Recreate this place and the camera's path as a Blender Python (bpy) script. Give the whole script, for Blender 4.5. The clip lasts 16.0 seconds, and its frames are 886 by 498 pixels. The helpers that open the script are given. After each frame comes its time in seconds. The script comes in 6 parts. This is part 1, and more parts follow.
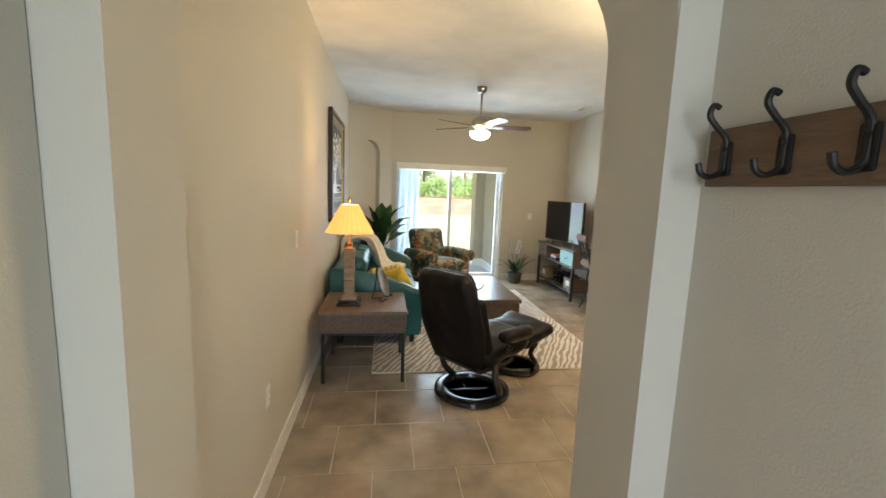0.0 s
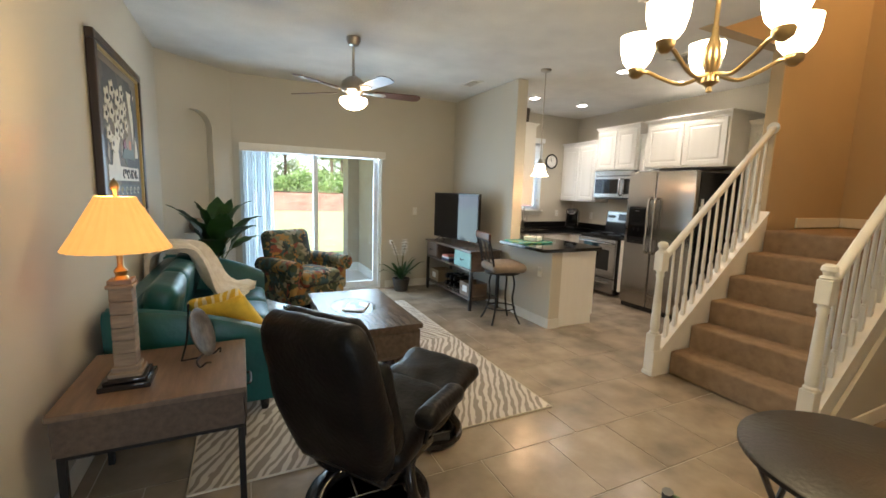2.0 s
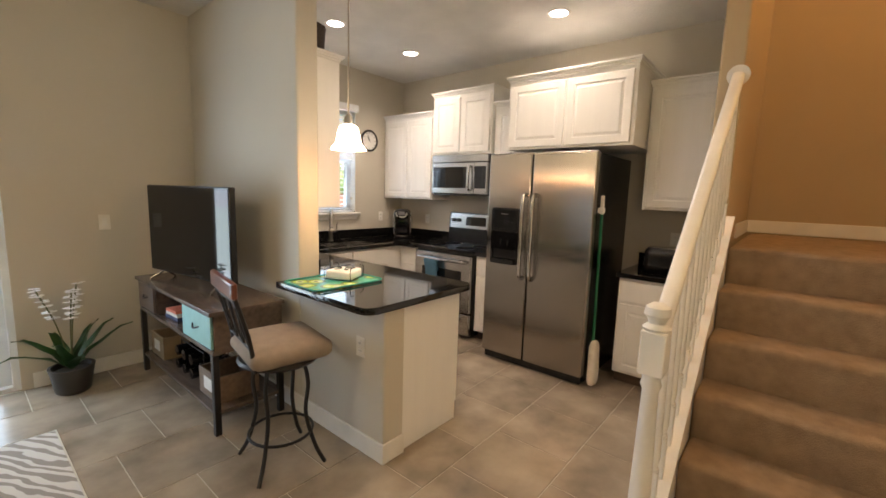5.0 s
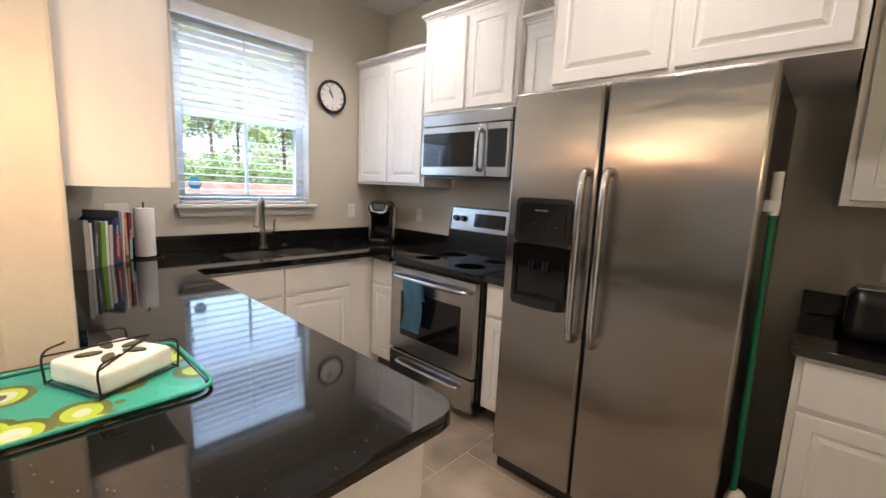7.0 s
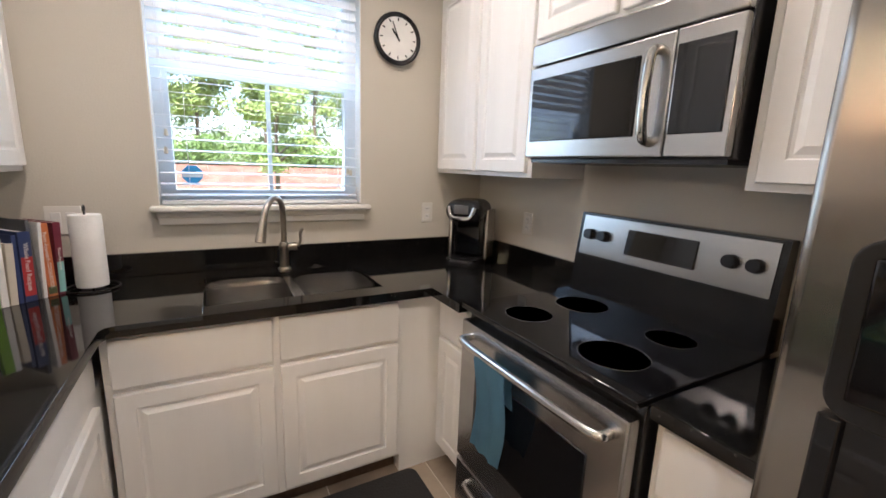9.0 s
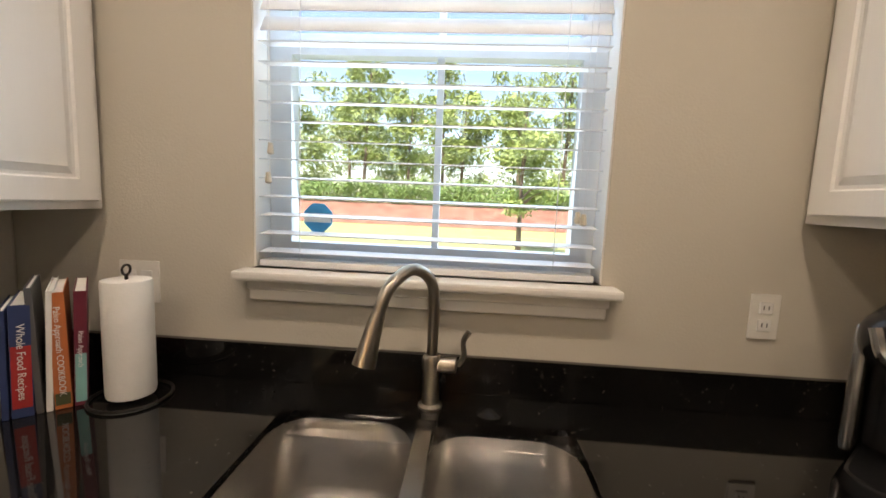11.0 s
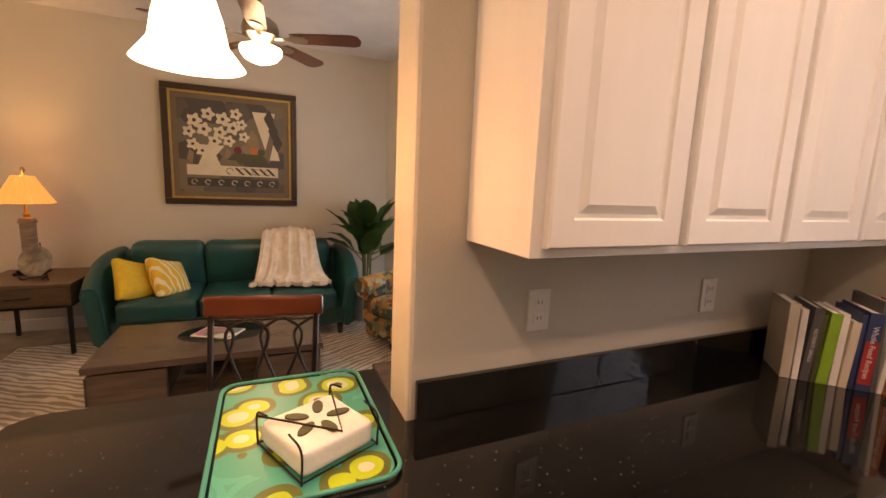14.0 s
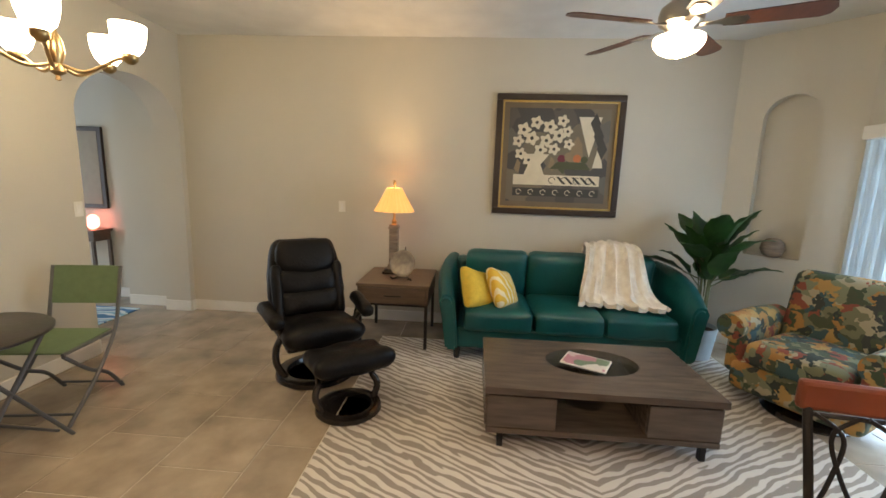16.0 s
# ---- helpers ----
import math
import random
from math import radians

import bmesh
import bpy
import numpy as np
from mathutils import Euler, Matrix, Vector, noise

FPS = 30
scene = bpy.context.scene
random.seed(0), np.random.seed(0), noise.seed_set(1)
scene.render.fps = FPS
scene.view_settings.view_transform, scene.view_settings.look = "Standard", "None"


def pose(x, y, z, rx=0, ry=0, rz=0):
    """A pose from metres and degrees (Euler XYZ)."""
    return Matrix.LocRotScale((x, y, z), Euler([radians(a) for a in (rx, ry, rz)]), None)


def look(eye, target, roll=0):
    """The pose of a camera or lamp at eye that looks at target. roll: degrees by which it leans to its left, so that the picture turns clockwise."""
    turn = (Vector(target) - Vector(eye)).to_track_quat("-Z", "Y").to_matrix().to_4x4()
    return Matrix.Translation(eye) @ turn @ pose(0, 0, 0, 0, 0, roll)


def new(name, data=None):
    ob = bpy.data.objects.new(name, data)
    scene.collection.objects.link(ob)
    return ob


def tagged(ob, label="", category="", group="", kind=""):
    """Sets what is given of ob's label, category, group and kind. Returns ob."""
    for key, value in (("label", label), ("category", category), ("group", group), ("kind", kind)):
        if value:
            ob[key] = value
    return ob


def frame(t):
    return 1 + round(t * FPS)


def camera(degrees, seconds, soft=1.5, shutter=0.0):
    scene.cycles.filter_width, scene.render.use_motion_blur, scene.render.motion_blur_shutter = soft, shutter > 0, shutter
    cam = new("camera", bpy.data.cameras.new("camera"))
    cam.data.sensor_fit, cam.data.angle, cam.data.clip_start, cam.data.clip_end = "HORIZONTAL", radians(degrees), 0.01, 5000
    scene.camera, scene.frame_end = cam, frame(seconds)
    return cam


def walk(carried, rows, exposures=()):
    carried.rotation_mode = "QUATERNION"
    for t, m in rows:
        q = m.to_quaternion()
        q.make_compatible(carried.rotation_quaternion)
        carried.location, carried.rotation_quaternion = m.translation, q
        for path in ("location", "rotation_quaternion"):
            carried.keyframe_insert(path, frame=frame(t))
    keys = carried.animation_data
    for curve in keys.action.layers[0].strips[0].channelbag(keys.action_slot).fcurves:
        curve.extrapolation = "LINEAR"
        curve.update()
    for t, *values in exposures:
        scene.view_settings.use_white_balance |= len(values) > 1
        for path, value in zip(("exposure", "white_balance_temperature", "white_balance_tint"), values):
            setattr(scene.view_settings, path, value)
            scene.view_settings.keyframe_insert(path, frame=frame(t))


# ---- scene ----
cam = camera(93.8, 16.0, soft=1.6)
PATH = [
    (0, (-0.12, -0.004, 1.562), (0.157, 1.958, 1.289), 2.2),
    (0.5, (-0.135, 0.342, 1.542), (0.252, 2.284, 1.264), 2.2),
    (1, (-0.111, 0.646, 1.516), (0.408, 2.558, 1.245), 1.8),
    (1.5, (-0.015, 0.964, 1.511), (0.671, 2.822, 1.239), 1.9),
    (2, (0.08, 1.26, 1.495), (0.942, 3.044, 1.22), 1.8),
    (2.5, (0.16, 1.584, 1.52), (1.201, 3.269, 1.241), 1.7),
    (3, (0.367, 1.908, 1.503), (1.565, 3.484, 1.224), 1.6),
    (3.5, (0.653, 2.263, 1.498), (1.984, 3.73, 1.222), 1.7),
    (4, (0.951, 2.637, 1.46), (2.395, 3.998, 1.21), 1.8),
    (4.5, (1.316, 2.948, 1.488), (2.842, 4.213, 1.221), 1.8),
    (7, (3.144, 4.182, 1.403), (4.6, 5.52, 1.108), 2.6),
    (7.5, (3.466, 4.403, 1.393), (4.816, 5.845, 1.08), 2.5),
    (8, (3.69, 4.622, 1.411), (4.929, 6.149, 1.045), 2.2),
    (8.2, (3.790, 4.695, 1.425), (4.980, 6.257, 1.043), 2.2),
    (8.5, (3.945, 4.785, 1.430), (5.071, 6.393, 1.048), 2.1),
    (8.8, (4.085, 4.935, 1.430), (5.125, 6.600, 1.048), 2.1),
    (9.5, (4.320, 5.400, 1.430), (5.024, 7.233, 1.048), 2.1),
    (10.3, (4.502, 5.925, 1.422), (4.758, 7.884, 1.106), 2.1),
    (10.5, (4.517, 6.023, 1.411), (4.666, 7.999, 1.141), 1.9),
    (11, (4.535, 6.191, 1.419), (4.405, 8.173, 1.189), 2.4),
    (11.5, (4.495, 6.241, 1.433), (4.073, 8.181, 1.19), 3.0),
    (12, (4.441, 6.187, 1.432), (3.706, 8.031, 1.188), 3.6),
    (12.5, (4.367, 6.047, 1.445), (3.322, 7.728, 1.158), 3.3),
    (13, (4.293, 5.79, 1.471), (2.964, 7.25, 1.154), 2.7),
    (13.5, (4.257, 5.559, 1.476), (2.641, 6.697, 1.173), 2.7),
    (14, (4.17, 5.287, 1.488), (2.357, 6.079, 1.188), 2.4),
    (14.5, (4.003, 5.016, 1.506), (2.07, 5.428, 1.201), 2.5),
    (15, (3.879, 4.713, 1.526), (1.908, 4.815, 1.208), 2.4),
    (15.5, (3.763, 4.413, 1.532), (1.791, 4.324, 1.211), 2.2),
    (16, (3.554, 4.219, 1.532), (1.587, 4.082, 1.197), 1.9),
]
walk(cam, [(t, look(eye, target, roll)) for t, eye, target, roll in PATH], exposures=[(0.0, 2.05, 6500, 13), (1.0, 1.95, 6400, 12), (2.0, 1.72, 6250, 13), (4.5, 1.7, 6900, 19), (7.0, 1.75, 5900, 20), (8.2, 1.82, 5900, 20), (11.0, 1.4, 6900, 19), (12.0, 0.95, 7700, 20), (12.7, 1.0, 7700, 21), (13.5, 1.25, 7200, 24), (14.1, 1.42, 9600, 44), (14.5, 1.45, 9600, 44), (15.0, 1.75, 6900, 18), (16.0, 1.85, 6350, 16)])

# ---- light ----
world = bpy.data.worlds.new("sky")
scene.world = world
world.use_nodes = True
wn = world.node_tree
sky = wn.nodes.new("ShaderNodeTexSky")
sky.sky_type, sky.sun_disc = "NISHITA", False
sky.sun_elevation, sky.sun_rotation = radians(58), radians(200)
wn.links.new(sky.outputs[0], wn.nodes["Background"].inputs[0])
wn.nodes["Background"].inputs[1].default_value = 0.15
sun_data = bpy.data.lights.new("sun", "SUN")
sun_data.energy, sun_data.angle, sun_data.color = 5.0, radians(0.5), (1.0, 0.95, 0.86)
sun = new("sun", sun_data)
sun.matrix_world = look((-6, -12, 22), (0, 0, 0))


def lamp(name, kind, place, watts, colour, size=0.05, target=None, size_y=None, blend=0.5, cone=120):
    data = bpy.data.lights.new(name, kind)
    data.energy, data.color = watts, colour
    if kind == "AREA":
        data.shape, data.size, data.size_y = "RECTANGLE", size, size_y or size
    else:
        data.shadow_soft_size = size
    if kind == "SPOT":
        data.spot_size, data.spot_blend = radians(cone), blend
    ob = new(name, data)
    ob.matrix_world = look(place, target) if target else pose(*place)
    return ob


WARM, AMBER, DAY = (1.0, 0.81, 0.43), (1.0, 0.64, 0.27), (0.62, 0.82, 1.0)
lamp("slider_daylight", "AREA", (1.0, 7.42, 1.05), 26, DAY, 1.8, (1.0, 4.0, 0.75), 1.9)
lamp("window_daylight", "AREA", (4.41, 7.343, 1.8), 3, DAY, 0.85, (4.41, 5.0, 1.5), 1.1)
lamp("entry_daylight", "AREA", (0.0, -2.35, 1.3), 13, (0.70, 0.88, 1.0), 0.8, (0.0, 1.0, 1.2), 1.8)
for cx, cy in ((3.94, 4.77), (4.83, 4.75), (3.94, 6.35), (4.85, 6.35)):
    lamp("can_bulb", "SPOT", (cx, cy, 2.845), 13, (1.0, 0.86, 0.68), 0.05, (cx, cy, 0), cone=150, blend=0.8)
lamp("fan_bulb", "POINT", (1.045, 5.295, 2.20), 5, WARM, 0.09)
lamp("pendant_bulb", "POINT", (3.17, 5.16, 1.70), 2.6, (1.0, 0.52, 0.22), 0.04)
lamp("table_lamp_bulb", "POINT", (-0.41, 3.46, 1.30), 15, AMBER, 0.05)
lamp("chandelier_bulb", "POINT", (1.73, 2.34, 2.33), 11.5, WARM, 0.12)
# Warm fill added high in the stairwell to brighten the steps; no fixture there.
lamp("stair_fill", "POINT", (5.2, 2.2, 4.6), 27, AMBER, 0.1)


# ---- materials ----
def mat(name, colour, rough=0.5, metal=0.0, colour2=None, scale=6.0, bump=0.0, bscale=80.0, spec=0.5, amount=0.5, stretch=(1, 1, 1), coat=0.0, glow=None, glow_strength=0.0, vary=0.0, fixed=False):
    m = bpy.data.materials.new(name)
    m.use_nodes = True
    nt = m.node_tree
    b = nt.nodes["Principled BSDF"]
    b.inputs["Roughness"].default_value, b.inputs["Metallic"].default_value = rough, metal
    b.inputs["Specular IOR Level"].default_value, b.inputs["Coat Weight"].default_value = spec, coat
    tc = nt.nodes.new("ShaderNodeTexCoord")
    mp = nt.nodes.new("ShaderNodeMapping")
    mp.inputs["Scale"].default_value = stretch
    place = nt.nodes.new("ShaderNodeNewGeometry").outputs["Position"] if fixed else tc.outputs["Object"]
    nt.links.new(place, mp.inputs[0])
    colour2 = colour2 or tuple(c * 0.86 for c in colour)
    n1 = nt.nodes.new("ShaderNodeTexNoise")
    n1.inputs["Scale"].default_value, n1.inputs["Detail"].default_value = scale, 6
    nt.links.new(mp.outputs[0], n1.inputs["Vector"])
    ramp = nt.nodes.new("ShaderNodeValToRGB")
    ramp.color_ramp.elements[0].position, ramp.color_ramp.elements[1].position = 0.5 - amount * 0.4, 0.5 + amount * 0.4
    ramp.color_ramp.elements[0].color, ramp.color_ramp.elements[1].color = (*colour2, 1), (*colour, 1)
    nt.links.new(n1.outputs["Fac"], ramp.inputs[0])
    last = ramp.outputs[0]
    if vary:
        oi = nt.nodes.new("ShaderNodeObjectInfo")
        hs = nt.nodes.new("ShaderNodeHueSaturation")
        mr = nt.nodes.new("ShaderNodeMapRange")
        mr.inputs["To Min"].default_value, mr.inputs["To Max"].default_value = 1 - vary, 1 + vary
        nt.links.new(oi.outputs["Random"], mr.inputs["Value"])
        nt.links.new(mr.outputs[0], hs.inputs["Value"])
        nt.links.new(last, hs.inputs["Color"])
        last = hs.outputs[0]
    nt.links.new(last, b.inputs["Base Color"])
    if bump:
        n2 = nt.nodes.new("ShaderNodeTexNoise")
        n2.inputs["Scale"].default_value, n2.inputs["Detail"].default_value = bscale, 4
        nt.links.new(mp.outputs[0], n2.inputs["Vector"])
        bp = nt.nodes.new("ShaderNodeBump")
        bp.inputs["Strength"].default_value, bp.inputs["Distance"].default_value = bump, 0.01
        nt.links.new(n2.outputs["Fac"], bp.inputs["Height"])
        nt.links.new(bp.outputs[0], b.inputs["Normal"])
    if glow:
        b.inputs["Emission Color"].default_value, b.inputs["Emission Strength"].default_value = (*glow, 1), glow_strength
    return m


def glass(name, tint=(1, 1, 1)):
    """Thin clear pane: mostly see-through with a little gloss."""
    m = bpy.data.materials.new(name)
    m.use_nodes = True
    nt = m.node_tree
    nt.nodes.remove(nt.nodes["Principled BSDF"])
    t, g, x, f = (nt.nodes.new("ShaderNode" + k) for k in ("BsdfTransparent", "BsdfGlossy", "MixShader", "LayerWeight"))
    t.inputs[0].default_value = (*tint, 1)
    g.inputs["Roughness"].default_value, f.inputs[0].default_value = 0.02, 0.5
    pw, ma = nt.nodes.new("ShaderNodeMath"), nt.nodes.new("ShaderNodeMath")
    pw.operation, ma.operation = "POWER", "MULTIPLY_ADD"
    pw.inputs[1].default_value, ma.inputs[1].default_value, ma.inputs[2].default_value = 5, 0.9, 0.04
    nt.links.new(f.outputs["Facing"], pw.inputs[0])
    nt.links.new(pw.outputs[0], ma.inputs[0])
    nt.links.new(ma.outputs[0], x.inputs[0])
    nt.links.new(t.outputs[0], x.inputs[1])
    nt.links.new(g.outputs[0], x.inputs[2])
    nt.links.new(x.outputs[0], nt.nodes["Material Output"].inputs[0])
    return m


def patterned(name, colours, scale, rough=0.8, kind="voronoi", bump=0.15, distort=1.5):
    """Blotchy fabric: cells or warped bands through a stepped ramp of colours."""
    m = mat(name, colours[0], rough, bump=bump, bscale=250)
    nt = m.node_tree
    b = nt.nodes["Principled BSDF"]
    mp = next(n for n in nt.nodes if n.type == "MAPPING")
    nz = nt.nodes.new("ShaderNodeTexNoise")
    nz.inputs["Scale"].default_value = scale * 0.9
    add = nt.nodes.new("ShaderNodeVectorMath")
    add.operation = "MULTIPLY_ADD"
    add.inputs[1].default_value = (0.09 * distort,) * 3
    nt.links.new(mp.outputs[0], nz.inputs["Vector"])
    nt.links.new(nz.outputs["Color"], add.inputs[0])
    nt.links.new(mp.outputs[0], add.inputs[2])
    ramp = nt.nodes.new("ShaderNodeValToRGB")
    ramp.color_ramp.interpolation = "CONSTANT"
    if kind == "voronoi":
        tx = nt.nodes.new("ShaderNodeTexVoronoi")
        tx.inputs["Scale"].default_value = scale
        nt.links.new(add.outputs[0], tx.inputs["Vector"])
        sx = nt.nodes.new("ShaderNodeSeparateColor")
        nt.links.new(tx.outputs["Color"], sx.inputs[0])
        nt.links.new(sx.outputs[0], ramp.inputs[0])
    elif kind == "rings":
        tx = nt.nodes.new("ShaderNodeTexVoronoi")
        tx.inputs["Scale"].default_value = scale
        nt.links.new(add.outputs[0], tx.inputs["Vector"])
        nt.links.new(tx.outputs["Distance"], ramp.inputs[0])
    else:
        tx = nt.nodes.new("ShaderNodeTexWave")
        tx.inputs["Scale"].default_value, tx.inputs["Distortion"].default_value, tx.inputs["Detail"].default_value = scale, distort * 3, 2
        nt.links.new(mp.outputs[0], tx.inputs["Vector"])
        nt.links.new(tx.outputs["Fac"], ramp.inputs[0])
    els = ramp.color_ramp.elements
    while len(els) < len(colours):
        els.new(0.5)
    for i, c in enumerate(colours):
        els[i].position, els[i].color = i / len(colours), (*c, 1)
    nt.links.new(ramp.outputs[0], b.inputs["Base Color"])
    return m


M = {}
M["wall"] = mat("wall_paint", (0.555, 0.52, 0.445), 0.85, colour2=(0.535, 0.50, 0.425), scale=2, bump=0.12, bscale=160)
M["tan"] = mat("tan_wall_paint", (0.47, 0.36, 0.22), 0.85, colour2=(0.45, 0.345, 0.21), scale=2, bump=0.12, bscale=160)
M["ceiling"] = mat("ceiling_paint", (0.72, 0.71, 0.68), 0.95, scale=3, bump=0.35, bscale=60)
M["trim"] = mat("white_trim_paint", (0.80, 0.78, 0.73), 0.45, scale=4, bump=0.03)
M["tile"] = mat("stone_floor_tile", (0.45, 0.37, 0.28), 0.24, colour2=(0.19, 0.152, 0.113), scale=3.2, bump=0.05, bscale=24, amount=0.62, vary=0.07, fixed=True)
M["grout"] = mat("grout", (0.52, 0.45, 0.36), 0.9, scale=20)
M["cab"] = mat("white_cabinet_paint", (0.82, 0.81, 0.78), 0.4, colour2=(0.79, 0.78, 0.75), scale=3, bump=0.03, bscale=40, stretch=(6, 6, 0.6))
M["granite"] = mat("black_granite", (0.009, 0.0085, 0.008), 0.06, colour2=(0.003, 0.003, 0.003), scale=160, bump=0.0, coat=0.3)
nt = M["granite"].node_tree
vo, rp, mx = nt.nodes.new("ShaderNodeTexVoronoi"), nt.nodes.new("ShaderNodeValToRGB"), nt.nodes.new("ShaderNodeMix")
vo.inputs["Scale"].default_value = 55
nt.links.new(next(n for n in nt.nodes if n.type == "MAPPING").outputs[0], vo.inputs["Vector"])
nt.links.new(vo.outputs["Distance"], rp.inputs[0])
rp.color_ramp.elements[0].position, rp.color_ramp.elements[1].position = 0.07, 0.13
rp.color_ramp.elements[0].color, rp.color_ramp.elements[1].color = (1, 1, 1, 1), (0, 0, 0, 1)
mx.data_type = "RGBA"
old = nt.nodes["Principled BSDF"].inputs["Base Color"].links[0].from_socket
nt.links.new(rp.outputs[0], mx.inputs[0])
nt.links.new(old, mx.inputs[6])
mx.inputs[7].default_value = (0.09, 0.08, 0.07, 1)
nt.links.new(mx.outputs[2], nt.nodes["Principled BSDF"].inputs["Base Color"])
M["steel"] = mat("brushed_steel", (0.50, 0.49, 0.475), 0.27, 1.0, colour2=(0.44, 0.43, 0.42), scale=3, bump=0.02, bscale=14, stretch=(1, 1, 9))
M["wavysteel"] = mat("wavy_brushed_steel_sheet", (0.40, 0.372, 0.342), 0.25, 1.0, colour2=(0.375, 0.35, 0.32), scale=3, bump=0.5, bscale=1.3, stretch=(0.8, 0.8, 2.6))
nt = M["wavysteel"].node_tree
tg = nt.nodes.new("ShaderNodeTangent")
tg.direction_type, tg.axis = "RADIAL", "Z"
nt.links.new(tg.outputs[0], nt.nodes["Principled BSDF"].inputs["Tangent"])
nt.nodes["Principled BSDF"].inputs["Anisotropic"].default_value = 0.9
M["sinksteel"] = mat("satin_sink_steel", (0.56, 0.54, 0.51), 0.23, 1.0, colour2=(0.50, 0.48, 0.455), scale=4, bump=0.02, bscale=30, stretch=(1, 6, 1))
M["chrome"] = mat("polished_steel", (0.62, 0.61, 0.59), 0.16, 1.0, scale=8)
M["nickel"] = mat("brushed_nickel", (0.42, 0.38, 0.32), 0.3, 1.0, scale=9)
M["brass"] = mat("antique_brass", (0.46, 0.33, 0.16), 0.28, 1.0, scale=9)
M["black"] = mat("black_plastic", (0.012, 0.012, 0.013), 0.25, scale=20)
M["blackglass"] = mat("black_glass", (0.006, 0.006, 0.007), 0.05, scale=4)
M["iron"] = mat("dark_iron", (0.025, 0.022, 0.02), 0.45, 0.6, scale=14, bump=0.1)
M["leather"] = mat("black_leather", (0.006, 0.0055, 0.0055), 0.42, spec=0.2, colour2=(0.004, 0.0035, 0.0035), scale=8, bump=0.3, bscale=45)
M["teal"] = mat("teal_leather", (0.006, 0.085, 0.085), 0.34, colour2=(0.004, 0.062, 0.066), scale=5, bump=0.25, bscale=40)
M["wood"] = mat("weathered_brown_wood", (0.135, 0.088, 0.058), 0.5, colour2=(0.055, 0.036, 0.025), scale=5, bump=0.25, bscale=26, stretch=(8, 1, 8), amount=0.8, vary=0.08)
M["tabletop"] = mat("table_top_wood", (0.21, 0.14, 0.09), 0.42, colour2=(0.10, 0.064, 0.042), scale=5, bump=0.15, bscale=26, stretch=(8, 1, 8), amount=0.8)
M["ctop"] = mat("coffee_table_wood", (0.14, 0.105, 0.083), 0.24, colour2=(0.06, 0.045, 0.036), scale=4, bump=0.15, bscale=24, stretch=(8, 1, 8), amount=0.8)
M["darkwood"] = mat("dark_lacquer_wood", (0.02, 0.016, 0.014), 0.18, scale=8, stretch=(4, 1, 4))
M["cherry"] = mat("cherry_wood", (0.17, 0.045, 0.02), 0.28, colour2=(0.10, 0.026, 0.012), scale=6, stretch=(1, 6, 1))
M["blade"] = mat("fan_blade_wood", (0.10, 0.035, 0.02), 0.35, colour2=(0.05, 0.018, 0.012), scale=6, stretch=(1, 8, 1))
M["carpet"] = mat("tan_carpet", (0.40, 0.28, 0.18), 0.98, colour2=(0.25, 0.17, 0.105), scale=14, bump=0.9, bscale=230, amount=0.7)
M["shade"] = mat("lamp_shade_silk", (0.45, 0.28, 0.12), 0.8, colour2=(0.36, 0.21, 0.085), scale=5, glow=(1.0, 0.42, 0.09), glow_strength=0.32)
M["bowl"] = mat("frosted_glass_bowl", (0.95, 0.92, 0.85), 0.4, glow=(1.0, 0.78, 0.50), glow_strength=5.0)
M["canlens"] = mat("can_light_lens", (1, 1, 1), 0.4, glow=(1.0, 0.93, 0.82), glow_strength=9.0)
M["floral"] = patterned("tropical_print_fabric", [(0.03, 0.035, 0.03), (0.04, 0.06, 0.03), (0.13, 0.13, 0.07), (0.02, 0.03, 0.025), (0.30, 0.15, 0.04), (0.30, 0.26, 0.17), (0.03, 0.07, 0.075), (0.05, 0.06, 0.03), (0.20, 0.05, 0.03), (0.16, 0.17, 0.10), (0.33, 0.20, 0.06)], 13, distort=2.6)
M["yellow"] = mat("yellow_fabric", (0.72, 0.50, 0.05), 0.8, scale=30, bump=0.2, bscale=300)
M["yellow2"] = patterned("yellow_fern_fabric", [(0.70, 0.46, 0.05), (0.70, 0.46, 0.05), (0.78, 0.70, 0.48)], 6, kind="wave", distort=2)
M["fur"] = mat("cream_fleece", (0.86, 0.80, 0.70), 0.95, colour2=(0.70, 0.62, 0.52), scale=16, bump=0.9, bscale=120)
M["leaf"] = mat("plant_leaf", (0.045, 0.13, 0.028), 0.38, colour2=(0.022, 0.065, 0.016), scale=7, bump=0.2, bscale=30)
M["stem"] = mat("plant_stem", (0.12, 0.13, 0.05), 0.6, scale=12, bump=0.2)
M["soil"] = mat("soil", (0.03, 0.022, 0.016), 0.95, scale=30, bump=0.6)
M["pot"] = mat("pale_blue_pot", (0.36, 0.42, 0.45), 0.5, scale=8)
M["darkpot"] = mat("dark_pot", (0.05, 0.045, 0.04), 0.5, scale=8)
M["sage"] = mat("sage_green_mesh_fabric", (0.13, 0.19, 0.095), 0.85, scale=20, bump=0.3, bscale=500)
M["stone"] = mat("table_lamp_stone", (0.30, 0.23, 0.17), 0.7, colour2=(0.17, 0.13, 0.10), scale=9, bump=0.4, bscale=50, stretch=(1, 1, 6))
M["basket"] = mat("dark_woven_wicker", (0.055, 0.035, 0.025), 0.75, scale=30, bump=0.9, bscale=70, stretch=(1, 1, 3))
M["beigefab"] = mat("taupe_seat_fabric", (0.26, 0.21, 0.17), 0.9, scale=20, bump=0.25, bscale=250)
M["paper"] = mat("white_paper", (0.85, 0.84, 0.80), 0.9, scale=8, bump=0.1, bscale=90)
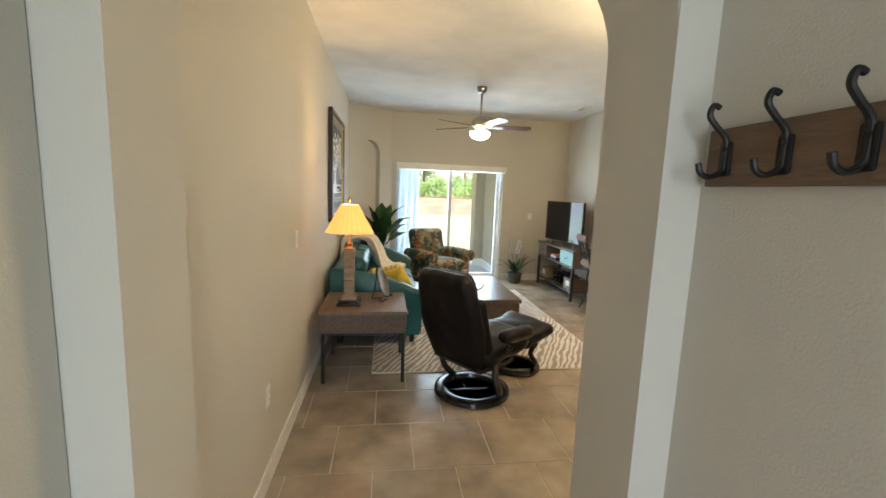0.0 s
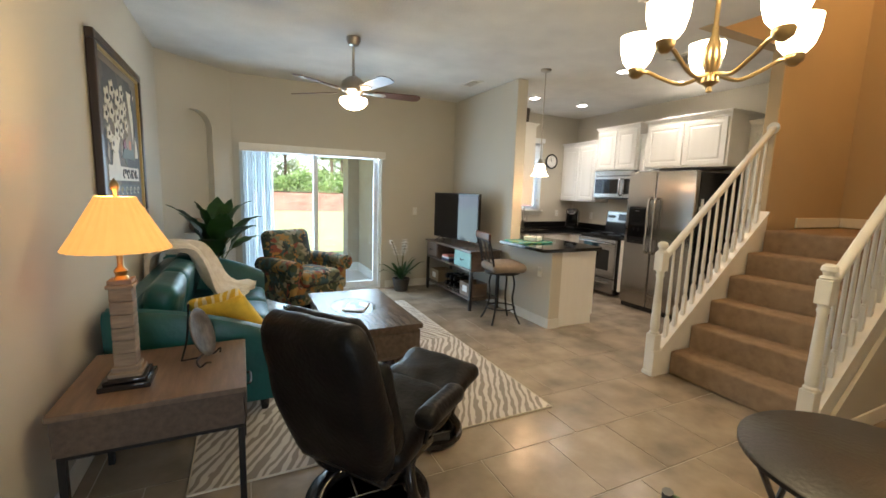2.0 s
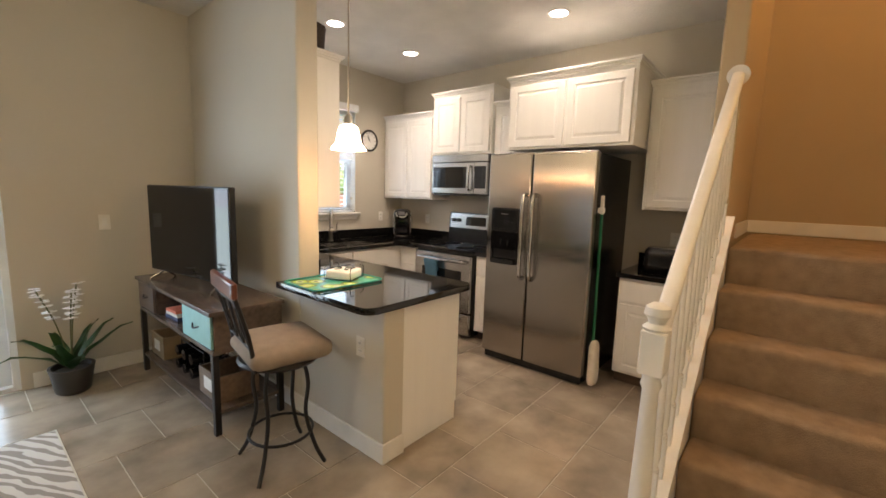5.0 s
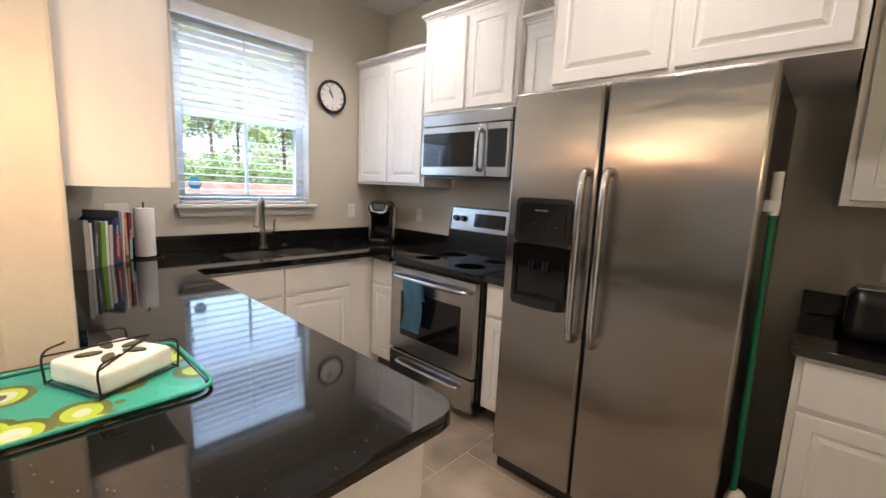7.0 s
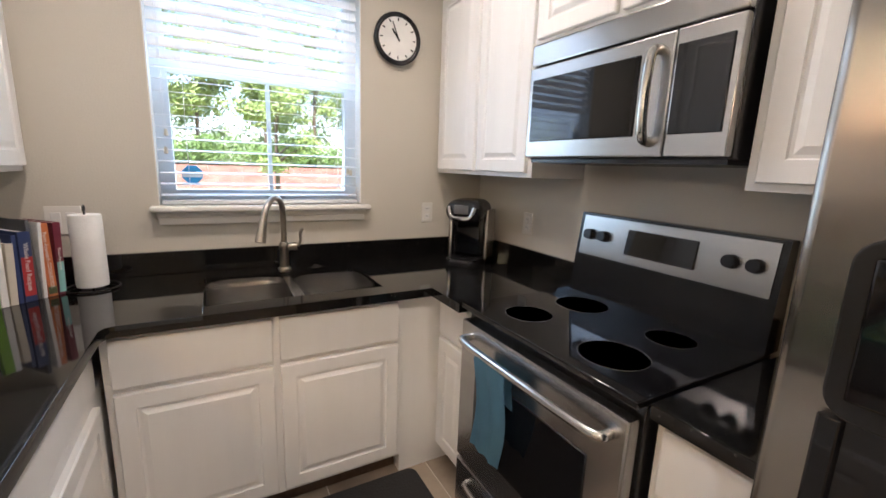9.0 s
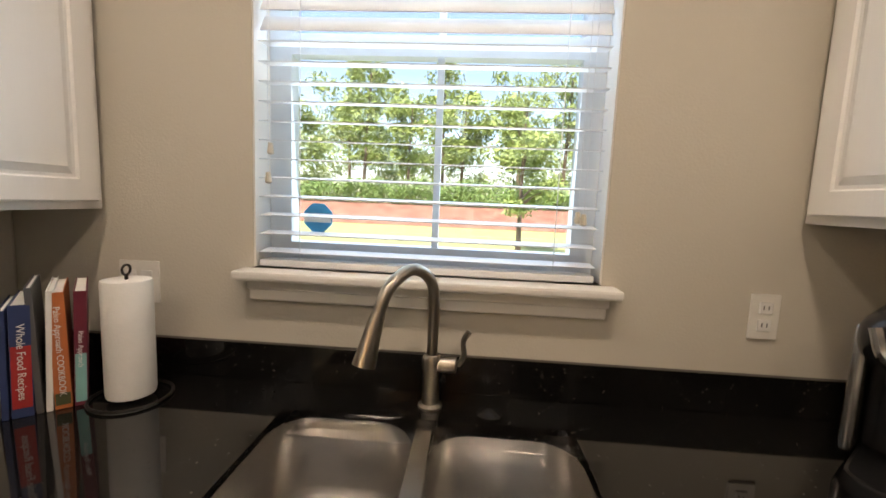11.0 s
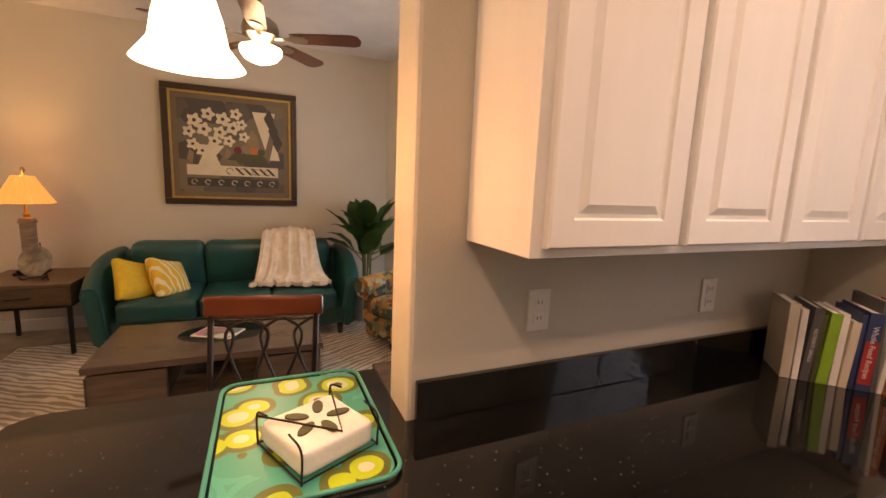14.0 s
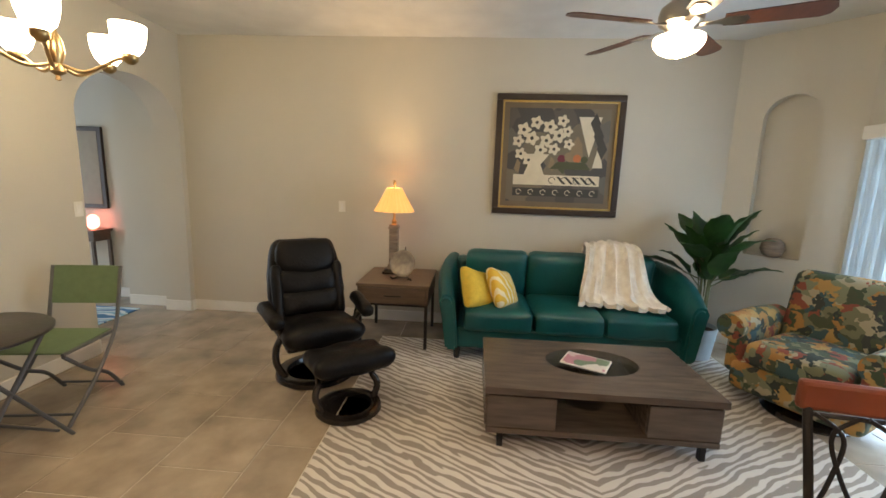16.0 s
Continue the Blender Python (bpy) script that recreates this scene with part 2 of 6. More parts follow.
M["plate"] = mat("wall_plate_plastic", (0.78, 0.76, 0.70), 0.4, scale=5)
M["blind"] = mat("white_blind_vinyl", (0.80, 0.82, 0.84), 0.45, scale=6)
M["vblind"] = mat("vertical_blind_vane", (0.55, 0.62, 0.66), 0.6, scale=6)
M["vinyl"] = mat("window_frame_vinyl", (0.76, 0.80, 0.83), 0.4, scale=6)
M["glass"] = glass("clear_glass", (0.97, 0.99, 0.98))
M["smoke"] = glass("table_glass", (0.5, 0.56, 0.54))
M["towel"] = mat("blue_dish_towel", (0.13, 0.30, 0.42), 0.95, scale=12, bump=0.5, bscale=240)
M["rubber"] = mat("black_rubber_mat", (0.012, 0.011, 0.011), 0.8, scale=12, bump=0.4, bscale=120)
M["stucco"] = mat("beige_stucco", (0.44, 0.37, 0.27), 0.95, scale=6, bump=0.5, bscale=60)
M["concrete"] = mat("patio_concrete", (0.62, 0.60, 0.55), 0.8, scale=4, bump=0.2)
M["grass"] = mat("lawn", (0.36, 0.37, 0.16), 0.95, colour2=(0.26, 0.30, 0.10), scale=3, bump=0.7, bscale=120)
M["mulch"] = mat("red_mulch", (0.30, 0.16, 0.11), 0.95, colour2=(0.17, 0.07, 0.045), scale=1.3, bump=0.9, bscale=40)
M["hedge"] = mat("hedge_leaf", (0.19, 0.29, 0.07), 0.6, colour2=(0.10, 0.18, 0.04), scale=4)
M["treeleaf"] = mat("tree_leaf", (0.30, 0.37, 0.10), 0.6, colour2=(0.15, 0.21, 0.05), scale=2)
M["farleaf"] = mat("woodland_leaf", (0.30, 0.36, 0.16), 0.7, colour2=(0.19, 0.25, 0.10), scale=1)
M["bark"] = mat("tree_bark", (0.14, 0.10, 0.07), 0.9, scale=10, bump=0.6)
M["green"] = mat("green_plastic", (0.0, 0.16, 0.07), 0.4, scale=8)
M["gold"] = mat("gold_leaf_frame", (0.55, 0.38, 0.13), 0.35, 0.7, scale=20, bump=0.2)
M["frame"] = mat("dark_picture_frame", (0.035, 0.02, 0.013), 0.35, scale=10, bump=0.1, stretch=(1, 4, 1))
M["hookboard"] = mat("rustic_rack_board", (0.20, 0.125, 0.075), 0.7, colour2=(0.10, 0.06, 0.036), scale=5, bump=0.4, bscale=30, stretch=(6, 1, 6), amount=0.8)
for nm, c in (("red", (0.42, 0.03, 0.03)), ("navy", (0.03, 0.05, 0.14)), ("orange", (0.55, 0.16, 0.05)), ("lime", (0.20, 0.42, 0.04)), ("grey", (0.10, 0.10, 0.10)), ("cream", (0.66, 0.60, 0.48)), ("maroon", (0.16, 0.02, 0.04)), ("skyblue", (0.05, 0.35, 0.62)), ("aqua", (0.25, 0.52, 0.50)), ("white", (0.8, 0.79, 0.76)), ("tray_teal", (0.03, 0.34, 0.27)), ("olive", (0.07, 0.08, 0.035)), ("canvas_cream", (0.68, 0.61, 0.46)), ("canvas_grey", (0.045, 0.042, 0.038)), ("canvas_brown", (0.26, 0.19, 0.11)), ("tan_mat", (0.17, 0.125, 0.075)), ("mag_pink", (0.5, 0.22, 0.28)), ("coral", (0.75, 0.2, 0.12))):
    M[nm] = mat(nm + "_paint", c, 0.5, scale=10)


# ---- mesh helpers ----
def thing(name, label, category, place=(0, 0, 0), turn=0, group=""):
    ob = tagged(new(name), label, category, group)
    ob.matrix_world = pose(*place, 0, 0, turn)
    return ob


def part(name, bm, material, parent=None, label="", smooth=True, kind=""):
    me = bpy.data.meshes.new(name)
    bm.normal_update()
    if smooth:
        for f in bm.faces:
            f.smooth = f.material_index != 7
        for e in bm.edges:
            if len(e.link_faces) == 2 and e.calc_face_angle(0) > radians(42):
                e.smooth = False
    for f in bm.faces:
        f.material_index = 0
    bm.to_mesh(me)
    bm.free()
    me.materials.append(M[material] if isinstance(material, str) else material)
    ob = new(name, me)
    ob.parent = parent
    return tagged(ob, label, kind=kind)


def structure(name, bm, material, label, category):
    return tagged(part(name, bm, material, None, "", False), label, category, kind="structure")


def box(x0, y0, z0, x1, y1, z1, bevel=0.0, bm=None, m=None, segs=2):
    own = bmesh.new()
    bmesh.ops.create_cube(own, size=1)
    for v in own.verts:
        v.co = ((x0 + x1) / 2 + v.co.x * (x1 - x0), (y0 + y1) / 2 + v.co.y * (y1 - y0), (z0 + z1) / 2 + v.co.z * (z1 - z0))
    for f in own.faces:
        f.material_index = 7
    if bevel:
        bmesh.ops.bevel(own, geom=own.edges[:], material=0, offset=bevel, segments=segs, profile=0.5, affect="EDGES")
    if m is not None:
        own.transform(m)
    return merge(bm, own) if bm is not None else own


def merge(bm, other):
    me = bpy.data.meshes.new("tmp")
    other.to_mesh(me)
    other.free()
    bm.from_mesh(me)
    bpy.data.meshes.remove(me)
    return bm


def lathe(profile, n=24, place=(0, 0, 0), bm=None, wave=0, depth=0.0, sy=1.0):
    """Turned shape about z from (radius, height) pairs; wave pleats the rim."""
    own = bmesh.new()
    rings = []
    for r, z in profile:
        ring = []
        for i in range(n):
            a = 2 * math.pi * i / n
            k = r * (1 + depth * math.cos(wave * a)) if wave else r
            ring.append(own.verts.new((place[0] + k * math.cos(a), place[1] + sy * k * math.sin(a), place[2] + z)))
        rings.append(ring)
    for a, b in zip(rings, rings[1:]):
        for i in range(n):
            own.faces.new((a[i], a[(i + 1) % n], b[(i + 1) % n], b[i]))
    if profile[0][0] > 1e-4:
        own.faces.new(rings[0][::-1])
    if profile[-1][0] > 1e-4:
        own.faces.new(rings[-1])
    bmesh.ops.remove_doubles(own, verts=own.verts[:], dist=1e-5)
    bmesh.ops.recalc_face_normals(own, faces=own.faces[:])
    return merge(bm, own) if bm is not None else own


def tube(points, r, n=10, bm=None, taper=1.0, flat=1.0):
    """A round bar along points."""
    own = bmesh.new()
    pts = [Vector(p) for p in points]
    rings, side = [], None
    for i, p in enumerate(pts):
        d = (pts[min(i + 1, len(pts) - 1)] - pts[max(i - 1, 0)]).normalized()
        if side is None:
            side = d.cross(Vector((0, 0, 1)) if abs(d.z) < 0.9 else Vector((1, 0, 0))).normalized()
        side = (side - d * side.dot(d)).normalized()
        up = d.cross(side)
        k = r * (1 + (taper - 1) * i / max(1, len(pts) - 1))
        rings.append([own.verts.new(p + side * k * math.cos(2 * math.pi * j / n) + up * k * flat * math.sin(2 * math.pi * j / n)) for j in range(n)])
    for a, b in zip(rings, rings[1:]):
        for j in range(n):
            own.faces.new((a[j], a[(j + 1) % n], b[(j + 1) % n], b[j]))
    own.faces.new(rings[0][::-1])
    own.faces.new(rings[-1])
    bmesh.ops.recalc_face_normals(own, faces=own.faces[:])
    return merge(bm, own) if bm is not None else own


def arc(c, r, a0, a1, n, axis="z", sq=1.0):
    out = []
    for i in range(n + 1):
        a = radians(a0 + (a1 - a0) * i / n)
        u, v = r * math.cos(a), r * sq * math.sin(a)
        out.append((c[0] + u, c[1] + v, c[2]) if axis == "z" else (c[0] + u, c[1], c[2] + v) if axis == "y" else (c[0], c[1] + u, c[2] + v))
    return out


def smooth_path(pts, k=6):
    """Catmull-Rom curve through a few points."""
    p = [Vector(q) for q in pts]
    p = [2 * p[0] - p[1]] + p + [2 * p[-1] - p[-2]]
    out = []
    for i in range(1, len(p) - 2):
        for j in range(k):
            t = j / k
            out.append(0.5 * ((2 * p[i]) + (p[i + 1] - p[i - 1]) * t + (2 * p[i - 1] - 5 * p[i] + 4 * p[i + 1] - p[i + 2]) * t * t + (3 * p[i] - p[i - 1] - 3 * p[i + 1] + p[i + 2]) * t ** 3))
    return out + [p[-2]]


def cushion(sx, sy, sz, r=0.06, puff=0.03, m=None, n=9, lumps=0.0, seed=0, pinch=0.0):
    """A soft rounded slab centred at the origin; puff swells its broad faces."""
    own = bmesh.new()
    bmesh.ops.create_cube(own, size=2)
    bmesh.ops.subdivide_edges(own, edges=own.edges[:], cuts=n, use_grid_fill=True)
    h = Vector((sx / 2, sy / 2, sz / 2))
    r = min(r, h.x, h.y, h.z)
    for v in own.verts:
        q = v.co.copy()
        p = Vector((q.x * h.x, q.y * h.y, q.z * h.z))
        c = Vector([max(-h[i] + r, min(h[i] - r, p[i])) for i in range(3)])
        d = p - c
        p = c + d.normalized() * r if d.length > 1e-6 else p
        fx, fy = 1 - min(1, abs(q.x)) ** 2, 1 - min(1, abs(q.y)) ** 2
        p.z += puff * fx * fy * (1 if q.z > 0 else -1) * min(1, abs(q.z) * 2)
        if pinch:
            p.x *= 1 - pinch * fy * abs(q.x)
            p.y *= 1 - pinch * fx * abs(q.y)
        if lumps:
            p += lumps * noise.noise_vector(p * 7 + Vector((seed, 0, 0)))
        v.co = p
    if m is not None:
        own.transform(m)
    return own


def prism(outline, z0, z1, bm=None, m=None, bevel=0.0):
    """An outline in the xy plane pulled up from z0 to z1."""
    own = bmesh.new()
    lo, hi = [own.verts.new((*p, z0)) for p in outline], [own.verts.new((*p, z1)) for p in outline]
    own.faces.new(lo[::-1]).material_index = 7
    own.faces.new(hi).material_index = 7
    for i in range(len(outline)):
        j = (i + 1) % len(outline)
        own.faces.new((lo[i], lo[j], hi[j], hi[i]))
    bmesh.ops.recalc_face_normals(own, faces=own.faces[:])
    if bevel:
        es = [e for e in own.edges if abs(e.verts[0].co.z - e.verts[1].co.z) < 1e-6]
        bmesh.ops.bevel(own, geom=es, offset=bevel, segments=2, profile=0.5, affect="EDGES", material=0)
    if m is not None:
        own.transform(m)
    return merge(bm, own) if bm is not None else own


def rounded(x0, y0, x1, y1, r, k=5):
    out = []
    for cx, cy, a in ((x1 - r, y1 - r, 0), (x0 + r, y1 - r, 90), (x0 + r, y0 + r, 180), (x1 - r, y0 + r, 270)):
        out += [(cx + r * math.cos(radians(a + 90 * i / k)), cy + r * math.sin(radians(a + 90 * i / k))) for i in range(k + 1)]
    return out


UPX = Matrix(((0, 0, 1, 0), (1, 0, 0, 0), (0, 1, 0, 0), (0, 0, 0, 1)))  # outline xy -> world yz, height -> x
UPY = Matrix(((1, 0, 0, 0), (0, 0, 1, 0), (0, 1, 0, 0), (0, 0, 0, 1)))  # outline xy -> world xz, height -> y

# ---- structure ----
CEIL, TOP = 2.875, 5.2
LX, BY, KX, WX0, WX1, RX, SX = -0.71, 7.26, 5.65, 3.12, 3.27, 6.0, 4.55
structure("floor", box(-1.3, -2.7, -0.2, 6.3, 7.4, -0.003), "grout", "cement grout bed under stone-look floor tiles", "floor")
structure("wall_west", box(LX - 0.15, 1.0, 0, LX, 6.64, CEIL), "wall", "greige painted plaster living room wall", "wall")
c45 = prism([(LX - 0.15, 6.64), (LX, 6.64), (-0.54, 6.795), (-0.62, 6.883), (LX - 0.15, 6.8)], 0, CEIL)
prism([(-0.23, 7.078), (-0.03, BY), (-0.03, BY + 0.15), (-0.31, 7.166)], 0, CEIL, c45)
prism([(-0.54, 6.795), (-0.23, 7.078), (-0.31, 7.166), (-0.62, 6.883)], 0, 0.92, c45)
N45 = Matrix.Translation((-0.385, 6.9365, 0)) @ Matrix.Rotation(radians(42.2), 4, "Z")
head = [(-0.21, CEIL), (-0.21, 2.135)] + [(0.21 * math.cos(radians(a)), 2.135 + 0.21 * math.sin(radians(a))) for a in range(170, 0, -10)] + [(0.21, 2.135), (0.21, CEIL)]
prism(head, 0, 0.12, c45, N45 @ UPY)
box(-0.3, 0.10, 0, 0.3, 0.2, CEIL, 0, c45, N45)
structure("wall_niche", c45, "wall", "angled greige wall with a tall arched niche", "wall")
wb = box(-0.05, BY, 0, 0.05, BY + 0.15, CEIL)
box(0.05, BY, 2.02, 1.94, BY + 0.15, CEIL, 0, wb)
box(1.94, BY, 0, 3.955, BY + 0.15, CEIL, 0, wb)
box(3.955, BY, 0, 4.875, BY + 0.15, 1.22, 0, wb)
box(3.955, BY, 2.42, 4.875, BY + 0.15, CEIL, 0, wb)
box(4.875, BY, 0, KX + 0.15, BY + 0.15, CEIL, 0, wb)
structure("wall_north", wb, "wall", "greige painted exterior wall with sliding door and window openings", "wall")
structure("wall_wing", box(WX0, 5.60, 0, WX1, BY, CEIL, 0.012), "wall", "greige wing wall between living room and kitchen", "wall")
structure("wall_knee", box(WX0, 4.79, 0, WX1, 5.60, 0.872, 0.01), "wall", "greige half wall under the peninsula counter", "wall")
structure("wall_kitchen_east", box(KX, 3.62, 0, KX + 0.15, BY, CEIL), "wall", "greige kitchen wall behind range and refrigerator", "wall")
structure("wall_stair_north", box(SX, 3.50, 0, 6.15, 3.62, TOP, 0.012), "tan", "tan wall between staircase and kitchen", "wall")
structure("wall_stair_east", box(RX, 0.8, 0, RX + 0.15, 3.5, TOP), "tan", "tan painted stairwell wall", "wall")
ws = box(0.50, 0.875, 0, 6.0, 1.17, CEIL)
box(-1.0, 0.88, 0, -0.64, 1.166, CEIL, 0, ws)
ah = [(-0.64, CEIL), (-0.64, 1.95)] + [(-0.07 + 0.57 * math.cos(radians(a)), 1.95 + 0.40 * math.sin(radians(a))) for a in range(174, 0, -6)] + [(0.50, 1.95), (0.50, CEIL)]
prism(ah, 0.88, 1.17, ws, UPY)
structure("wall_arch", ws, "wall", "greige wall with an arched opening to the entry hall", "wall")
wh = box(0.60, -2.5, 0, 0.75, 0.875, CEIL)
structure("wall_hall_east", wh, "wall", "greige entry hall wall with a coat rack", "wall")
structure("wall_hall_west", box(-0.995, 0.35, 0, -0.76, 0.876, CEIL, 0, box(-1.15, -2.5, 0, -1.0, 0.876, CEIL)), "wall", "greige entry hall wall", "wall")
we = box(-1.15, -2.65, 0, -0.45, -2.5, CEIL)
box(0.45, -2.65, 0, 0.75, -2.5, CEIL, 0, we)
box(-0.45, -2.65, 2.1, 0.45, -2.5, CEIL, 0, we)
structure("wall_hall_south", we, "wall", "greige entry wall around the front doorway", "wall")
ce = box(-1.3, -2.65, CEIL, 3.62, 7.4, CEIL + 0.2)
box(3.62, 3.51, CEIL, 6.15, 7.4, CEIL + 0.2, 0, ce)
box(3.62, -2.65, CEIL, 6.15, 1.17, CEIL + 0.2, 0, ce)
structure("ceiling", ce, "ceiling", "off-white orange-peel textured ceiling", "ceiling")
st = box(3.47, 1.02, TOP, 6.15, 3.62, TOP + 0.2)
box(3.47, 1.17, CEIL + 0.2, 3.62, 3.5, TOP, 0, st)
box(3.47, 3.504, CEIL - 0.004, SX, 3.62, TOP, 0, st)
box(3.47, 1.02, CEIL + 0.2, 6.0, 1.17, TOP, 0, st)
structure("wall_stairwell_upper", st, "tan", "tan upper walls of the open stairwell", "wall")

bb = bmesh.new()
for b in ((LX, 1.17, LX + 0.014, 6.63), (2.0, BY - 0.014, WX0, BY), (WX0 - 0.014, 4.78, WX0, BY - 0.014), (WX0 - 0.014, 4.776, WX1, 4.79), (0.51, 1.17, 3.2, 1.184), (-0.64, 0.88, -0.626, 1.17), (LX + 0.014, 1.17, -0.64, 1.184), (-1.0, -2.5, -0.986, 0.35), (-0.76, 0.35, -0.746, 0.866), (-0.76, 0.866, -0.64, 0.88), (0.486, 0.861, 0.5, 1.17), (0.50, 0.861, 0.586, 0.875), (0.586, -2.5, 0.60, 0.875), (3.4, 2.356, 6.0, 2.37), (5.986, 1.18, 6.0, 2.35)):
    box(b[0], b[1], 0, b[2], b[3], 0.115, 0.005, bb)
box(-0.42, -0.014, 0, 0.47, 0, 0.115, 0.005, bb, N45)
box(5.1, 3.486, 1.24, 5.986, 3.5, 1.34, 0.004, bb)
box(5.986, 2.45, 1.24, 6.0, 3.486, 1.34, 0.004, bb)
structure("baseboard", bb, "trim", "white painted baseboard along the walls", "baseboard")

# ---- outdoors ----
structure("ground", box(-300, 7.41, -0.6, 300, 500, -0.06), "grass", "sunlit lawn behind the house", "ground")
structure("patio", box(-0.6, 7.4, -0.3, 2.3, 10.2, -0.03), "concrete", "pale concrete covered patio floor", "patio")
pw = box(-0.6, 7.41, -0.05, -0.35, 8.5, 2.7)
structure("wall_patio_west", pw, "stucco", "beige stucco patio side wall", "wall")
pe = box(2.02, 7.41, -0.05, 2.25, 9.2, 2.7)
box(1.82, 8.95, -0.05, 2.25, 9.35, 2.7, 0, pe)
structure("wall_patio_east", pe, "stucco", "beige stucco patio wall with a square pillar", "wall")
structure("patio_roof", box(-0.9, 7.41, 2.6, 2.6, 10.0, 2.85), "stucco", "beige stucco soffit over the patio", "roof")
pb = box(1.80, 8.93, -0.04, 2.27, 9.37, 0.12, 0.01)
box(2.0, 7.42, -0.04, 2.02, 8.93, 0.12, 0, pb)
structure("trim_pillar", pb, "trim", "white base trim round the patio pillar", "trim")
structure("mulch_bed", prism([(29.6, -0.2), (33.6, -0.2), (33.6, 1.15), (32.6, 1.05), (31.2, 0.55), (29.6, -0.04)], -60, 60, None, UPX), "mulch", "red mulch bank rising to the hedge", "mulch")

structure("bank", box(-80, 33.602, -0.2, 80, 90, 1.08), "grass", "grassy bank under the trees", "ground")


def leaf_cloud(spots, rng, size, per):
    """Many small leaf blades scattered through clumps."""
    verts, faces = [], []
    for (cx, cy, cz), rad in spots:
        for _ in range(per):
            v = Vector((rng.gauss(0, 1), rng.gauss(0, 1), rng.gauss(0, 1))).normalized() * rad * rng.uniform(0.4, 1.08)
            p = Vector((cx + v.x, cy + v.y, cz + v.z * 0.8))
            a = Vector((rng.gauss(0, 1), rng.gauss(0, 1), rng.gauss(0, 1))).normalized() * size * rng.uniform(0.6, 1.3)
            b = a.orthogonal().normalized() * size * 0.32
            i = len(verts)
            verts += [p - a, p + b, p + a, p - b]
            faces.append((i, i + 1, i + 2, i + 3))
    me = bpy.data.meshes.new("crown")
    me.from_pydata([tuple(v) for v in verts], [], faces)
    bm = bmesh.new()
    bm.from_mesh(me)
    bpy.data.meshes.remove(me)
    return bm


rng = random.Random(3)
hs = [((x * 0.8 + rng.uniform(-0.3, 0.3), 33.3 + rng.uniform(-0.4, 0.6), rng.uniform(1.75, 2.4)), rng.uniform(0.6, 0.85)) for x in range(-40, 46)]
hs += [((x * 0.8 + rng.uniform(-0.3, 0.3), 33.1, 1.6), 0.6) for x in range(-40, 46)]
tagged(part("hedge", leaf_cloud(hs, rng, 0.13, 220), "hedge", None, "", False), "clipped green hedge beyond the lawn", "hedge", kind="stuff")


def tree(x, y, h, rad, seed, lean=0.0, leaf=0.27, per=115):
    r = random.Random(seed)
    t = thing("tree", "leafy tree with a thin trunk behind the lawn", "tree", (x, y, 1.075 if y > 33 else -0.06), group="trees behind the lawn")
    bm = tube(smooth_path([(0, 0, 0), (lean * 0.3, 0.1, h * 0.35), (lean, 0, h * 0.9)]), 0.03 + h * 0.014, 8, taper=0.3)
    spots = []
    for k in range(int(9 + h)):
        z = h * r.uniform(0.32, 0.98)
        a, d = r.uniform(0, 6.28), rad * r.uniform(0.2, 1.0) * (1.15 - 0.5 * z / h)
        e = (lean * z / h + d * math.cos(a), d * math.sin(a), z)
        tube(smooth_path([(lean * z / h * 0.8, 0, z * 0.75), ((lean * z / h + e[0]) / 2, e[1] * 0.4, z * 0.9), e], 3), 0.035, 5, bm, taper=0.3)
        spots.append((e, rad * r.uniform(0.22, 0.42)))
    part("trunk", bm, "bark", t)
    part("crown", leaf_cloud(spots, r, leaf, per), "treeleaf", t, "", False)


wr_ = random.Random(17)
ws_ = [((wr_.uniform(-42, 46), wr_.uniform(50, 58), wr_.uniform(1.5, 11.5) * wr_.uniform(0.55, 1)), wr_.uniform(0.9, 1.9)) for _ in range(420)]
tagged(part("woodland", leaf_cloud(ws_, wr_, 0.30, 70), "farleaf", None, "", False), "pale green woodland behind the hedge", "woods", kind="stuff")
tree(6.0, 19.0, 4.3, 1.25, 5, leaf=0.10, per=170)
for i, (tx, ty, th, tr) in enumerate(((-16, 40, 11, 3.2), (-10, 38, 9, 2.8), (-5, 42, 12, 3.5), (-0.5, 38, 8, 2.6), (3.5, 41, 10, 3.0), (8, 39, 9, 2.8), (12, 42, 12, 3.4), (17, 40, 10, 3.2), (22, 42, 12, 3.5), (27, 40, 11, 3.4), (-22, 42, 12, 3.6), (1.5, 47, 13, 3.8), (-8, 48, 13, 3.8), (9, 48, 13, 3.8), (18, 49, 13, 4.0))):
    tree(tx, ty, th, tr, 20 + i, rng.uniform(-0.6, 0.6))

